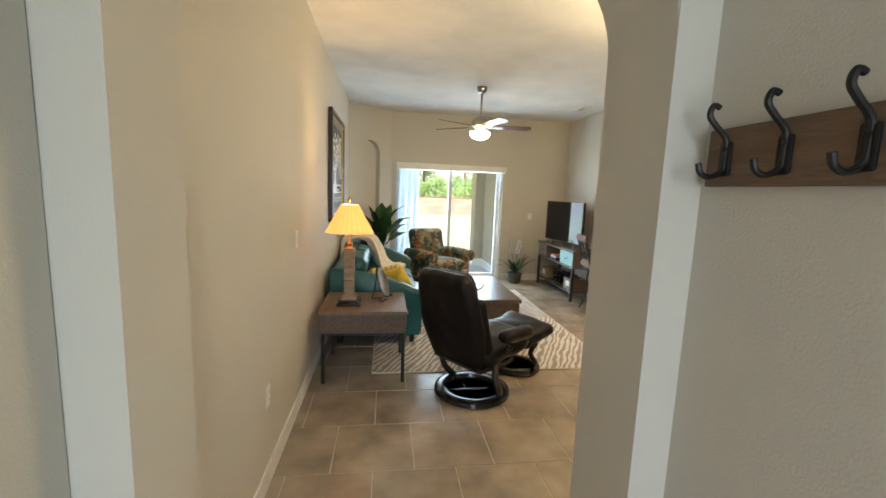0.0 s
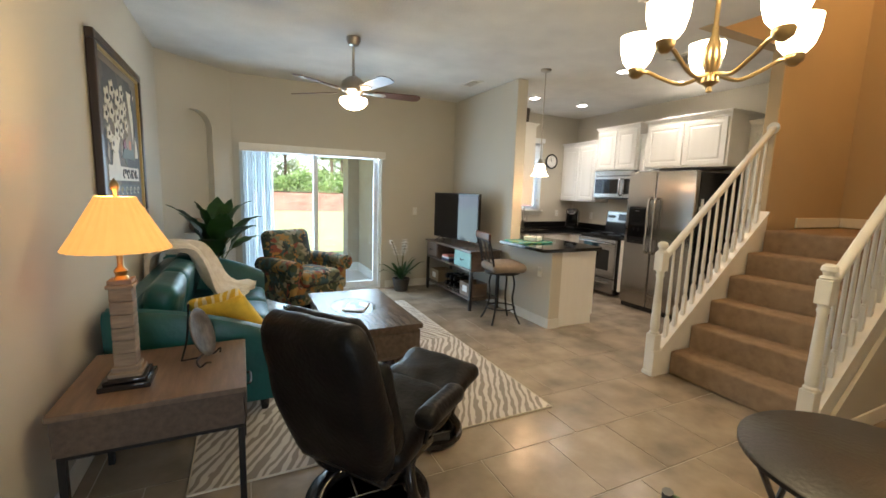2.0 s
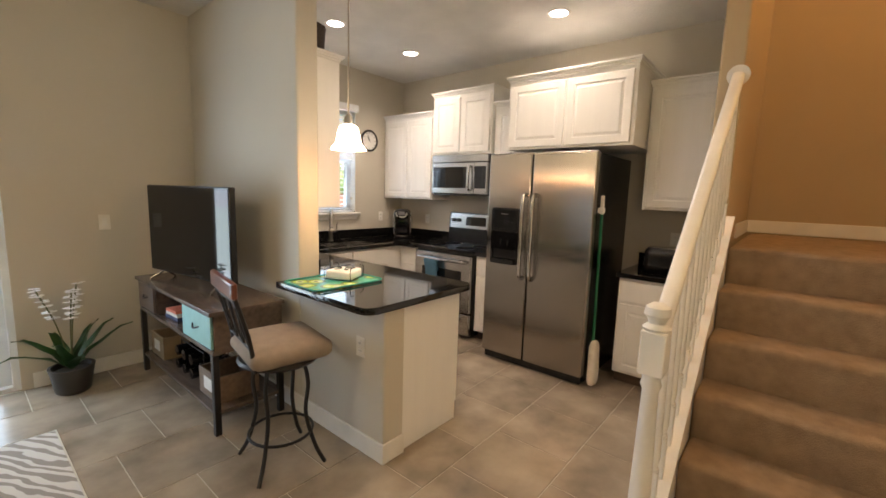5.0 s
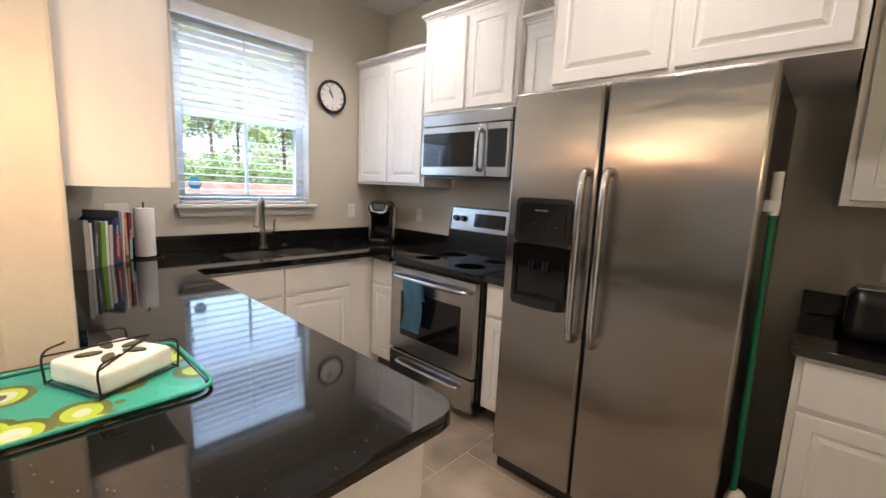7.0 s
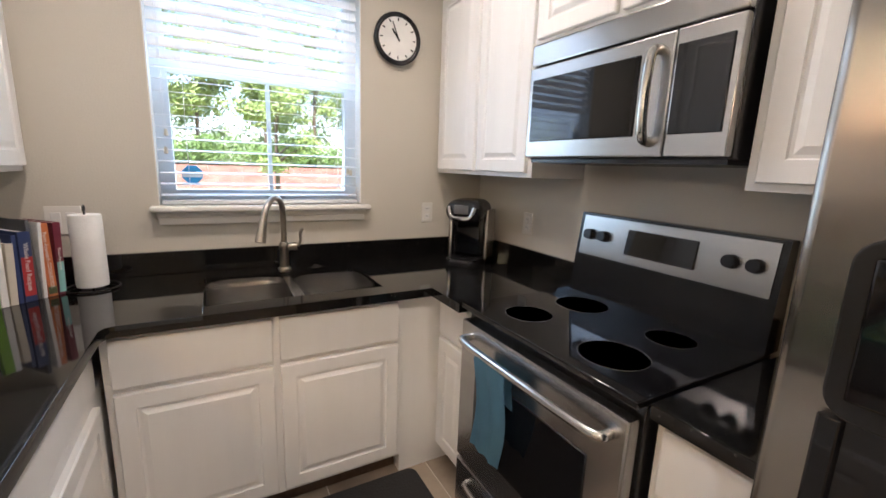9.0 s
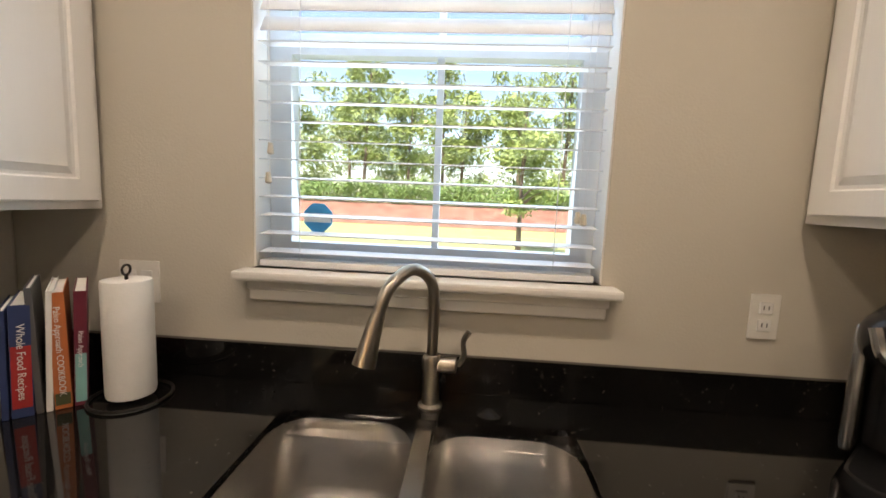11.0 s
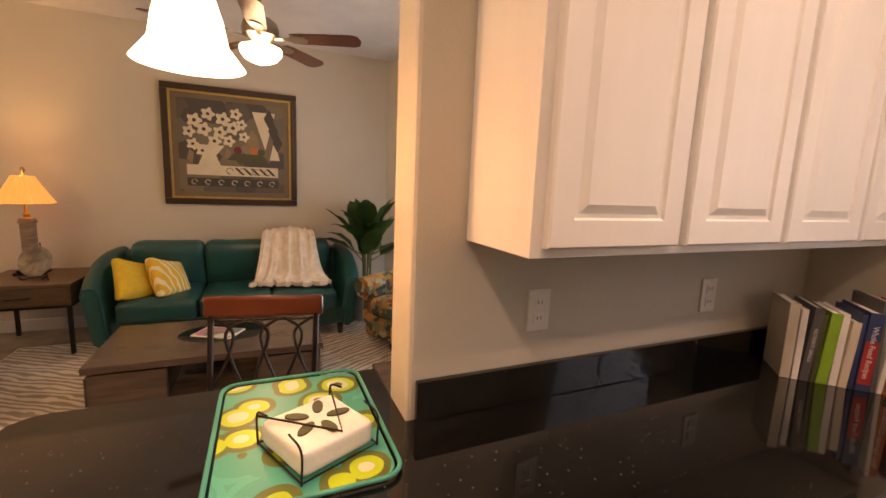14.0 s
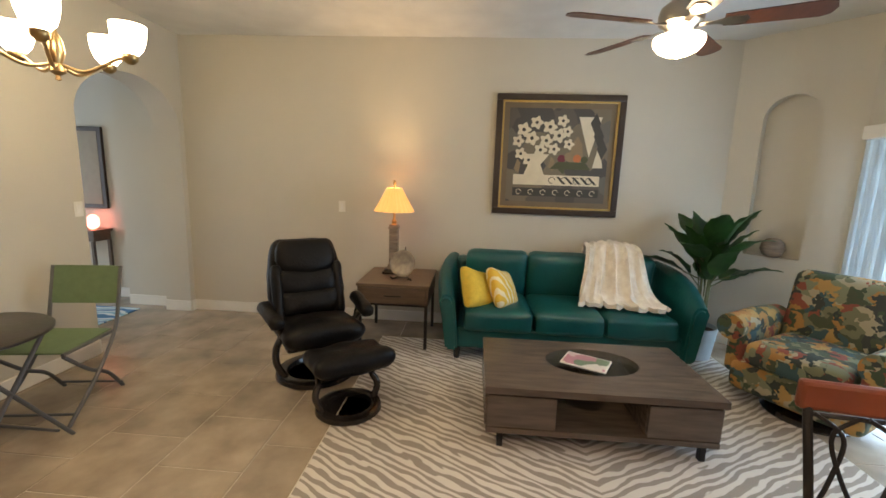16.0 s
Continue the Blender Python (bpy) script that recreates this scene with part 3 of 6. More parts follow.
# ---- sliding door, window, entry door ----
sd = tagged(thing("door_1", "white vinyl sliding patio door with two glass panels", "door"), kind="structure")
f = box(0.05, BY + 0.03, 0, 0.09, BY + 0.12, 2.02)
box(1.90, BY + 0.03, 0, 1.94, BY + 0.12, 2.02, 0, f)
box(0.09, BY + 0.03, 1.98, 1.90, BY + 0.12, 2.02, 0, f)
box(0.09, BY + 0.03, 0, 1.90, BY + 0.12, 0.03, 0, f)
part("door_frame", f, "vinyl", sd, "", False)
for a, b, dy in ((0.09, 1.03, 0.045), (0.97, 1.90, 0.085)):
    q = box(a, BY + dy, 0.03, a + 0.06, BY + dy + 0.03, 1.98)
    box(b - 0.06, BY + dy, 0.03, b, BY + dy + 0.03, 1.98, 0, q)
    box(a + 0.06, BY + dy, 0.03, b - 0.06, BY + dy + 0.03, 0.11, 0, q)
    box(a + 0.06, BY + dy, 1.92, b - 0.06, BY + dy + 0.03, 1.98, 0, q)
    sash = part("sash", q, "vinyl", sd, "", False)
    pane = part("pane", box(a + 0.06, BY + dy + 0.012, 0.11, b - 0.06, BY + dy + 0.018, 1.92), "glass", sash, "", False)
    pane.visible_shadow = False
vb = thing("vertical_blind", "pale vertical blind vanes drawn to one side under a white valance", "blind")
part("valance", box(0.05, BY - 0.10, 1.93, 1.965, BY - 0.003, 2.03, 0.006), "trim", vb)
for i in range(11):
    part("vane", box(-0.042, -0.0012, 0.03, 0.042, 0.0012, 1.925, 0, None, pose(0.10 + i * 0.033, BY - 0.05, 0, 0, 0, 68 + 6 * math.sin(i * 2.1))), "vblind", vb, "", False)
wd = tagged(thing("window_1", "white single-hung kitchen window with a deep wooden sill", "window"), kind="structure")
f = box(3.955, BY + 0.09, 1.22, 4.02, BY + 0.14, 2.42)
box(4.81, BY + 0.09, 1.22, 4.875, BY + 0.14, 2.42, 0, f)
box(4.02, BY + 0.09, 2.36, 4.81, BY + 0.14, 2.42, 0, f)
box(4.02, BY + 0.09, 1.22, 4.81, BY + 0.14, 1.285, 0, f)
box(4.02, BY + 0.085, 1.80, 4.81, BY + 0.13, 1.855, 0, f)
part("window_frame", f, "vinyl", wd, "", False)
m = box(4.424, BY + 0.10, 1.285, 4.442, BY + 0.12, 1.80)
box(4.424, BY + 0.10, 1.855, 4.442, BY + 0.12, 2.36, 0, m)
part("muntin", m, "vinyl", wd, "", False)
for z0, z1 in ((1.285, 1.80), (1.855, 2.36)):
    part("pane", box(4.02, BY + 0.122, z0, 4.81, BY + 0.126, z1), "glass", wd, "", False).visible_shadow = False
s = box(3.925, BY - 0.065, 1.195, 4.912, BY + 0.085, 1.22, 0.008)
part("window_sill", s, "trim", wd)
s = box(3.945, BY - 0.026, 1.165, 4.892, BY - 0.002, 1.195, 0.006)
box(3.95, BY - 0.018, 1.135, 4.887, BY - 0.002, 1.168, 0.005, s)
part("apron", s, "trim", wd)
s = box(3.9555, BY + 0.002, 1.222, 3.960, BY + 0.088, 2.418)
box(4.870, BY + 0.002, 1.222, 4.8745, BY + 0.088, 2.418, 0, s)
part("side_return", s, "trim", wd, "", False)
bl = thing("window_blind", "white two-inch horizontal slat blind, lower slats tilted open", "blind")
part("headrail", box(3.945, BY - 0.05, 2.38, 4.885, BY - 0.003, 2.46, 0.006), "blind", bl)
for i in range(23):
    z = 1.265 + i * 0.0495
    part("slat", box(-0.445, -0.026, -0.0014, 0.445, 0.026, 0.0014, 0, None, pose(4.412, BY + 0.035, z, 6 if i < 12 else 58)), "blind", bl, "", False)
part("bottom_rail", box(3.967, BY + 0.008, 1.222, 4.857, BY + 0.062, 1.242, 0.004), "blind", bl)
for cx in (4.08, 4.75):
    part("cord", tube([(cx, BY + 0.006, 1.24), (cx, BY + 0.006, 2.38)], 0.0012, 5), "blind", bl)
for cx, cz in ((4.006, 1.52), (4.0, 1.445), (4.80, 1.375), (4.815, 1.37)):
    part("cord_tassel", lathe([(0.004, 0), (0.009, 0.004), (0.006, 0.03)], 8, (cx, BY - 0.005, cz)), "cream", bl)
    part("pull_cord", tube([(cx, BY - 0.005, cz + 0.03), (cx, BY - 0.005, 2.38)], 0.001, 5), "blind", bl)
sg = thing("alarm_sticker", "blue octagonal alarm company sticker on the window glass", "sticker")
oc = [(0.045 * math.cos(radians(22.5 + 45 * k)), 0.045 * math.sin(radians(22.5 + 45 * k))) for k in range(8)]
part("backing", prism(oc, 0, 0.002, None, Matrix.Translation((4.088, BY + 0.117, 1.355)) @ UPY), "skyblue", sg, "", False)
part("band", box(4.049, BY + 0.114, 1.342, 4.127, BY + 0.1165, 1.368), "white", sg, "", False)
fd = tagged(thing("door_2", "front entry door standing open at the end of the hall", "door"), kind="structure")
part("door_leaf", box(-0.445, -3.4, 0.01, -0.405, -2.52, 2.07, 0.004), "trim", fd)


# ---- kitchen ----
def panel_door(name, u0, z0, u1, z1, face, axis, parent, t=0.02, sgn=-1):
    """A raised-panel door on a plane: axis 'x' faces along x, 'y' along y."""
    bw = 0.055 if u1 - u0 > 0.16 else 0.03
    bh = 0.055 if z1 - z0 > 0.2 else 0.03
    bm = bmesh.new()
    loops = []
    for iu, iz, h in ((0, 0, 0), (0, 0, t - 0.004), (0.004, 0.004, t), (bw, bh, t), (bw + 0.004, bh + 0.004, t - 0.006), (bw + 0.012, bh + 0.012, t - 0.006), (bw + 0.03, bh + 0.03, t + 0.001)):
        loops.append([bm.verts.new(p) for p in ((u0 + iu, z0 + iz, h), (u1 - iu, z0 + iz, h), (u1 - iu, z1 - iz, h), (u0 + iu, z1 - iz, h))])
    for a, b in zip(loops, loops[1:]):
        for i in range(4):
            bm.faces.new((a[i], a[(i + 1) % 4], b[(i + 1) % 4], b[i]))
    bm.faces.new(loops[-1])
    bm.faces.new(loops[0][::-1])
    if axis == "x":
        mm = Matrix(((0, 0, sgn, face), (1, 0, 0, 0), (0, 1, 0, 0), (0, 0, 0, 1)))
    else:
        mm = Matrix(((1, 0, 0, 0), (0, 0, sgn, face), (0, 1, 0, 0), (0, 0, 0, 1)))
    bm.transform(mm)
    bmesh.ops.recalc_face_normals(bm, faces=bm.faces[:])
    return part(name, bm, "cab", parent, "", False)


def wall_cabinet(y0, y1, z0, z1, depth, doors, label, crown=True, west=False):
    """Upper cabinet on the east wall (or on the wing wall with west)."""
    c = thing("wall_cabinet", label, "cabinet", group="white kitchen cabinets")
    x0, x1, sgn = (WX1 + 0.002, WX1 + depth, 1) if west else (KX - depth, KX - 0.002, -1)
    part("body", box(x0, y0, z0, x1, y1, z1, 0.002), "cab", c)
    face = x1 if west else x0
    w = (y1 - y0 - 0.03) / doors
    for k in range(doors):
        panel_door("door", y0 + 0.015 + k * w + 0.012, z0 + 0.02, y0 + 0.015 + (k + 1) * w - 0.012, z1 - 0.04, face, "x", c, sgn=sgn)
    if crown:
        cr = bmesh.new()
        for k, (d, h) in enumerate(((0.008, 0.0), (0.02, 0.016), (0.036, 0.03))):
            box(x0 - (0 if west else d), y0 - d * 0.6, z1 + h - 0.004, x1 + (d if west else 0), min(y1 + d * 0.6, BY - 0.002), z1 + h + 0.014, 0.004, cr)
        part("crown_molding", cr, "cab", c)
    return c


wall_cabinet(6.425, 7.255, 1.40, 2.36, 0.31, 2, "white raised-panel corner wall cabinet with two doors")
wall_cabinet(5.625, 6.415, 1.90, 2.53, 0.345, 2, "taller white raised-panel cabinet above the microwave")
wall_cabinet(5.255, 5.615, 1.40, 2.36, 0.31, 1, "narrow white raised-panel wall cabinet beside the microwave")
wall_cabinet(4.17, 5.245, 1.88, 2.46, 0.66, 2, "deep white raised-panel cabinet over the refrigerator")
wall_cabinet(3.63, 4.16, 1.40, 2.36, 0.31, 1, "white raised-panel wall cabinet beside the stair wall")
wc = wall_cabinet(5.74, 7.255, 1.36, 2.36, 0.265, 4, "white raised-panel wall cabinet run on the wing wall", west=True)


def base_cabinet(label, axis, u0, u1, front, back, layout, toe=True):
    c = thing("base_cabinet", label, "cabinet", group="white kitchen cabinets")
    if axis == "x":
        sgn = -1 if front < back else 1
        a, b = min(front, back), max(front, back)
        part("body", box(a, u0, 0.10, b, u1, 0.872, 0.002), "cab", c)
        part("toe_kick", box(a + (0.07 if sgn < 0 else 0), u0, 0.0, b - (0 if sgn < 0 else 0.07), u1, 0.10), "wood", c, "", False)
    else:
        sgn = -1
        part("body", box(u0, front, 0.10, u1, back, 0.70 if layout == "sink" else 0.872, 0.002), "cab", c)
        if layout == "sink":
            part("rail", box(u0, front, 0.70, u1, front + 0.02, 0.872), "cab", c, "", False)
        part("toe_kick", box(u0, front + 0.07, 0.0, u1, back, 0.10), "wood", c, "", False)
    n = 2 if layout in ("pair", "sink") else 1
    w = (u1 - u0 - 0.02) / n
    for k in range(n):
        a, b = u0 + 0.01 + k * w + 0.012, u0 + 0.01 + (k + 1) * w - 0.012
        panel_door("door", a, 0.12, b, 0.665, front, axis, c, sgn=sgn)
        part_z = (0.685, 0.855)
        f0, f1 = min(front, front + sgn * 0.019), max(front, front + sgn * 0.019)
        part("drawer_front", box(f0, a, part_z[0], f1, b, part_z[1], 0.005) if axis == "x" else box(a, f0, part_z[0], b, f1, part_z[1], 0.005), "cab", c)
    return c


base_cabinet("white sink base cabinet with two raised-panel doors", "y", 3.82, 4.86, 6.645, BY - 0.002, "sink")
base_cabinet("white corner base cabinet filler beside the range", "x", 6.372, 6.655, 5.06, KX - 0.002, "one")
base_cabinet("narrow white base cabinet between range and refrigerator", "x", 5.285, 5.578, 5.06, KX - 0.002, "one")
base_cabinet("white base cabinet beside the refrigerator", "x", 3.63, 4.20, 5.06, KX - 0.002, "one")
c = thing("base_cabinet", "white peninsula base cabinet with a plain end panel", "cabinet", group="white kitchen cabinets")
part("body", box(WX1 + 0.002, 4.82, 0.10, 3.80, 7.255, 0.70, 0.002), "cab", c)
part("rail", box(WX1 + 0.002, 4.82, 0.70, 3.80, 4.84, 0.872), "cab", c, "", False)
part("face_frame", box(3.78, 4.84, 0.70, 3.80, 6.64, 0.872), "cab", c, "", False)
part("end_panel", box(WX1 + 0.004, 4.80, 0.0, 3.76, 4.818, 0.872, 0.002), "cab", c)
part("toe_kick", box(WX1 + 0.004, 4.83, 0.0, 3.73, 7.25, 0.10), "cab", c, "", False)
for k in range(4):
    panel_door("door", 4.85 + k * 0.44, 0.12, 5.26 + k * 0.44, 0.665, 3.80, "x", c, sgn=1)
c = thing("base_cabinet", "blind corner cabinet filler behind the counter", "cabinet", group="white kitchen cabinets")
part("body", box(4.862, 6.66, 0.0, KX - 0.002, 7.255, 0.872), "cab", c, "", False)

ct = thing("countertop", "polished black granite countertop with an undermount sink cutout", "countertop")
out = [(2.96 + 0.07, 4.735), (3.77, 4.735)] + [(3.77 + 0.07 * math.sin(radians(a)), 4.805 - 0.07 * math.cos(radians(a))) for a in (30, 60, 90)] + [(3.84, 6.565), (3.85, 6.59), (3.875, 6.60), (4.11, 6.60), (4.11, 7.255), (WX1 + 0.002, 7.255), (WX1 + 0.002, 5.598), (2.96, 5.598)] + [(3.03 - 0.07 * math.cos(radians(a)), 4.805 - 0.07 * math.sin(radians(a))) for a in (0, 30, 60)]
part("peninsula_top", prism(out, 0.874, 0.912, None, None, 0.0012), "granite", ct)
part("back_strip", box(4.11, 7.10, 0.874, 4.79, 7.255, 0.912), "granite", ct, "", False)
part("front_strip", box(4.11, 6.60, 0.874, 4.79, 6.70, 0.912), "granite", ct, "", False)
part("drainer_top", box(4.79, 6.60, 0.874, 4.98, 7.255, 0.912), "granite", ct, "", False)
part("corner_top", box(4.98, 6.37, 0.874, KX - 0.002, 7.255, 0.912), "granite", ct)
part("range_side_top", box(5.02, 5.285, 0.874, KX - 0.002, 5.58, 0.912, 0.003), "granite", ct)
part("end_top", box(5.02, 3.63, 0.874, KX - 0.002, 4.22, 0.912, 0.003), "granite", ct)
for b_ in ((WX1 + 0.02, BY - 0.02, KX - 0.02, BY - 0.002), (WX1 + 0.002, 5.62, WX1 + 0.02, BY - 0.021), (KX - 0.02, 6.37, KX - 0.002, BY - 0.021), (KX - 0.02, 5.285, KX - 0.002, 5.58), (KX - 0.02, 3.63, KX - 0.002, 4.22)):
    part("backsplash", box(b_[0], b_[1], 0.913, b_[2], b_[3], 1.015, 0.002), "granite", ct)

sk = thing("sink", "double-bowl brushed stainless undermount sink", "sink")


def basin(x0, y0, x1, y1):
    own = bmesh.new()
    prof = [(0.0, 0.90, 0.09), (0.002, 0.80, 0.09), (0.012, 0.735, 0.08), (0.05, 0.715, 0.06)]
    rings = [[own.verts.new((*p, z)) for p in rounded(x0 + i, y0 + i, x1 - i, y1 - i, r)] for i, z, r in prof]
    for a, b in zip(rings, rings[1:]):
        for i in range(len(a)):
            own.faces.new((a[i], b[i], b[(i + 1) % len(a)], a[(i + 1) % len(a)]))
    own.faces.new(rings[-1])
    return own


for k, (a, b) in enumerate(((4.115, 4.43), (4.47, 4.785))):
    bs = part("bowl", basin(a, 6.705 + 0.02 * k, b, 7.095 - 0.03 * k), "sinksteel", sk)
    part("drain", lathe([(0.0, 0.0), (0.035, 0.0), (0.042, 0.006), (0.042, 0.0)], 20, ((a + b) / 2, 6.92, 0.717)), "chrome", bs)
rm = box(4.428, 6.70, 0.86, 4.472, 7.10, 0.898, 0.004)
box(4.11, 7.06, 0.868, 4.79, 7.11, 0.874, 0, rm)
part("rim", rm, "sinksteel", sk)
fc = thing("faucet", "brushed nickel gooseneck kitchen faucet with a side lever", "faucet", (4.455, 7.165, 0.912))
part("base", lathe([(0.03, 0), (0.03, 0.006), (0.022, 0.012), (0.02, 0.09), (0.024, 0.10), (0.024, 0.125), (0.018, 0.135)], 20), "nickel", fc)
part("spout", tube(smooth_path([(0, 0, 0.12), (0, 0, 0.26), (-0.01, -0.025, 0.325), (-0.045, -0.085, 0.355), (-0.085, -0.14, 0.32), (-0.105, -0.165, 0.25)]), 0.0135, 12), "nickel", fc)
part("spray_head", tube([(-0.1, -0.158, 0.275), (-0.112, -0.172, 0.22), (-0.122, -0.184, 0.17)], 0.015, 14, taper=1.6), "nickel", fc)
q = tube([(0.015, 0, 0.11), (0.06, -0.005, 0.112)], 0.019, 14)
tube(smooth_path([(0.065, -0.005, 0.112), (0.078, -0.01, 0.14), (0.075, -0.012, 0.175), (0.088, -0.014, 0.20)]), 0.007, 8, q)
part("lever", q, "nickel", fc)
bt = thing("sink_stopper", "black rubber sink stopper on the counter", "stopper", (4.60, 7.14, 0.9125))
part("disc", lathe([(0.03, 0), (0.032, 0.006), (0.02, 0.01), (0.008, 0.018), (0, 0.018)], 18), "black", bt)

# refrigerator
fr = thing("refrigerator", "stainless side-by-side refrigerator with an ice and water dispenser", "refrigerator")
part("body", box(4.845, 4.345, 0.02, 5.60, 5.275, 1.815, 0.006), "black", fr, "black side casing")
part("base_grille", box(4.80, 4.36, 0.01, 4.845, 5.26, 0.07), "black", fr, "", False)
for a, b in ((4.868, 5.278), (4.342, 4.858)):
    d = part("door", box(4.77, a, 0.075, 4.84, b, 1.83, 0.014, segs=3), "wavysteel", fr)
    hy = 4.905 if a > 4.8 else 4.815
    part("handle", tube(smooth_path([(4.77, hy, 1.49), (4.725, hy, 1.475), (4.712, hy, 1.38), (4.71, hy, 1.14), (4.712, hy, 0.90), (4.725, hy, 0.81), (4.77, hy, 0.79)]), 0.015, 10, flat=1.2), "chrome", d)
    if a > 4.8:
        w = part("dispenser", prism(rounded(4.955, 1.17, 5.225, 1.375, 0.03), 4.757, 4.772, None, UPX, 0.003), "black", d, "black dispenser panel", False)
        part("control_panel", box(4.753, 4.975, 1.195, 4.758, 5.205, 1.355, 0.003), "blackglass", w)
        q = box(4.7665, 4.958, 0.905, 4.7685, 5.222, 1.17)
        box(4.757, 4.955, 0.90, 4.7665, 4.978, 1.17, 0.003, q)
        box(4.757, 5.202, 0.90, 4.7665, 5.225, 1.17, 0.003, q)
        part("recess", q, "blackglass", w, "", False)
        part("tray", prism([(4.955, 4.7665), (5.225, 4.7665), (5.20, 4.735), (5.09, 4.722), (4.98, 4.735)], 0.895, 0.935, None, Matrix(((0, 1, 0, 0), (1, 0, 0, 0), (0, 0, 1, 0), (0, 0, 0, 1)))), "black", w, "", False)
        for py in (5.055, 5.125):
            part("paddle", tube([(4.762, py, 1.10), (4.757, py, 1.055)], 0.019, 12, taper=0.8), "blackglass", w)
        for k in range(5):
            part("button", box(4.7515, 5.012 + k * 0.036, 1.252 + 0.012 * (k % 2), 4.7535, 5.019 + k * 0.036, 1.255 + 0.012 * (k % 2)), "grey", w, "", False)
        part("badge", box(4.7515, 5.06, 1.318, 4.7535, 5.125, 1.325), "steel", w, "", False)
mp = thing("mop", "green-handled mop hanging beside the refrigerator", "mop")
part("pole", tube([(4.88, 4.30, 0.10), (4.87, 4.315, 1.36)], 0.011, 10), "green", mp)
part("grip", tube([(4.87, 4.315, 1.36), (4.869, 4.316, 1.50)], 0.015, 10), "white", mp)
part("clip", box(4.85, 4.30, 1.37, 4.90, 4.343, 1.41, 0.005), "white", mp)
part("mop_head", cushion(0.10, 0.07, 0.34, 0.03, 0.01, Matrix.Translation((4.87, 4.29, 0.19)), lumps=0.012), "fur", mp)

# range
rg = thing("range", "stainless electric range with black glass cooktop and oven window", "range")
part("body", box(5.03, 5.592, 0.03, 5.62, 6.358, 0.895, 0.003), "black", rg)
part("cooktop", box(4.985, 5.588, 0.897, 5.60, 6.362, 0.917, 0.005), "blackglass", rg)
for bx, by, br in ((5.15, 5.79, 0.10), (5.15, 6.16, 0.085), (5.42, 5.79, 0.075), (5.42, 6.16, 0.10)):
    part("burner_ring", lathe([(br - 0.002, 0), (br - 0.002, 0.0006), (br, 0.0006), (br, 0)], 32, (bx, by, 0.9172)), "grey", rg)
dr = part("oven_door", box(4.985, 5.60, 0.275, 5.028, 6.35, 0.86, 0.008), "steel", rg)
part("oven_window", box(4.981, 5.71, 0.39, 4.986, 6.24, 0.70, 0.002), "blackglass", dr)
part("oven_handle", tube(smooth_path([(4.985, 6.30, 0.80), (4.945, 6.27, 0.80), (4.938, 5.975, 0.80), (4.945, 5.68, 0.80), (4.985, 5.65, 0.80)]), 0.014, 10), "chrome", dr)
dw = part("drawer", box(4.985, 5.60, 0.05, 5.028, 6.35, 0.262, 0.008), "steel", rg)
part("drawer_handle", tube(smooth_path([(4.985, 6.26, 0.20), (4.958, 6.22, 0.20), (4.952, 5.975, 0.20), (4.958, 5.73, 0.20), (4.985, 5.69, 0.20)]), 0.011, 8), "chrome", dw)
bg = part("backguard", prism([(5.56, 0.917), (5.645, 0.917), (5.645, 1.26), (5.60, 1.26), (5.575, 1.08)], 5.59, 6.36, None, Matrix(((1, 0, 0, 0), (0, 0, 1, 0), (0, 1, 0, 0), (0, 0, 0, 1)))), "black", rg, "", False)
pn = part("control_panel", prism([(5.571, 1.085), (5.58, 1.085), (5.602, 1.245), (5.593, 1.25)], 5.61, 6.34, None, UPY), "steel", bg, "", False)
for ky in (6.29, 6.22, 5.73, 5.66):
    part("knob", tube([(5.585, ky, 1.172), (5.555, ky, 1.176)], 0.024, 16, taper=0.85), "black", bg)
part("clock_display", prism([(5.566, 1.12), (5.579, 1.12), (5.593, 1.215), (5.584, 1.218)], 5.84, 6.11, None, UPY), "blackglass", bg, "", False)
tw = thing("dish_towel", "blue terry dish towel hung over the oven handle", "towel")
q = bmesh.new()
rows = []
for i in range(15):
    s = -0.14 + i * 0.035
    row = []
    for j in range(9):
        u = (j / 8 - 0.5)
        x = 4.921 - (0.006 * math.sin(j * 1.9 + i * 0.3)) if s >= 0 else 4.9575 - 0.003 * math.sin(j * 1.9)
        z = 0.815 - abs(s) if i != 4 else 0.818
        row.append(q.verts.new((x if i != 4 else 4.937, 6.07 + u * (0.17 + (0.02 if s > 0 else 0)) * (1 - 0.5 * max(0, s)) + 0.015 * math.sin(i * 0.5), z)))
    rows.append(row)
for a, b in zip(rows, rows[1:]):
    for j in range(8):
        q.faces.new((a[j], a[j + 1], b[j + 1], b[j]))
bmesh.ops.solidify(q, geom=q.faces[:], thickness=0.005)
part("cloth", q, "towel", tw)

# microwave
mw = thing("microwave", "stainless over-the-range microwave with dark glass door", "microwave")
part("body", box(5.29, 5.63, 1.475, KX - 0.003, 6.385, 1.895, 0.004), "black", mw)
part("vent_strip", box(5.265, 5.63, 1.815, 5.29, 6.385, 1.895, 0.008), "steel", mw)
d = part("door", box(5.262, 5.80, 1.48, 5.29, 6.383, 1.81, 0.006), "steel", mw)
part("window", box(5.258, 5.90, 1.54, 5.263, 6.36, 1.765, 0.003), "blackglass", d)
part("handle", tube(smooth_path([(5.262, 5.845, 1.77), (5.228, 5.845, 1.75), (5.22, 5.845, 1.645), (5.228, 5.845, 1.54), (5.262, 5.845, 1.52)]), 0.014, 10), "chrome", d)
kp = part("keypad", box(5.262, 5.632, 1.48, 5.29, 5.797, 1.81, 0.004), "steel", mw)
part("display", box(5.258, 5.65, 1.54, 5.263, 5.79, 1.77, 0.002), "blackglass", kp)
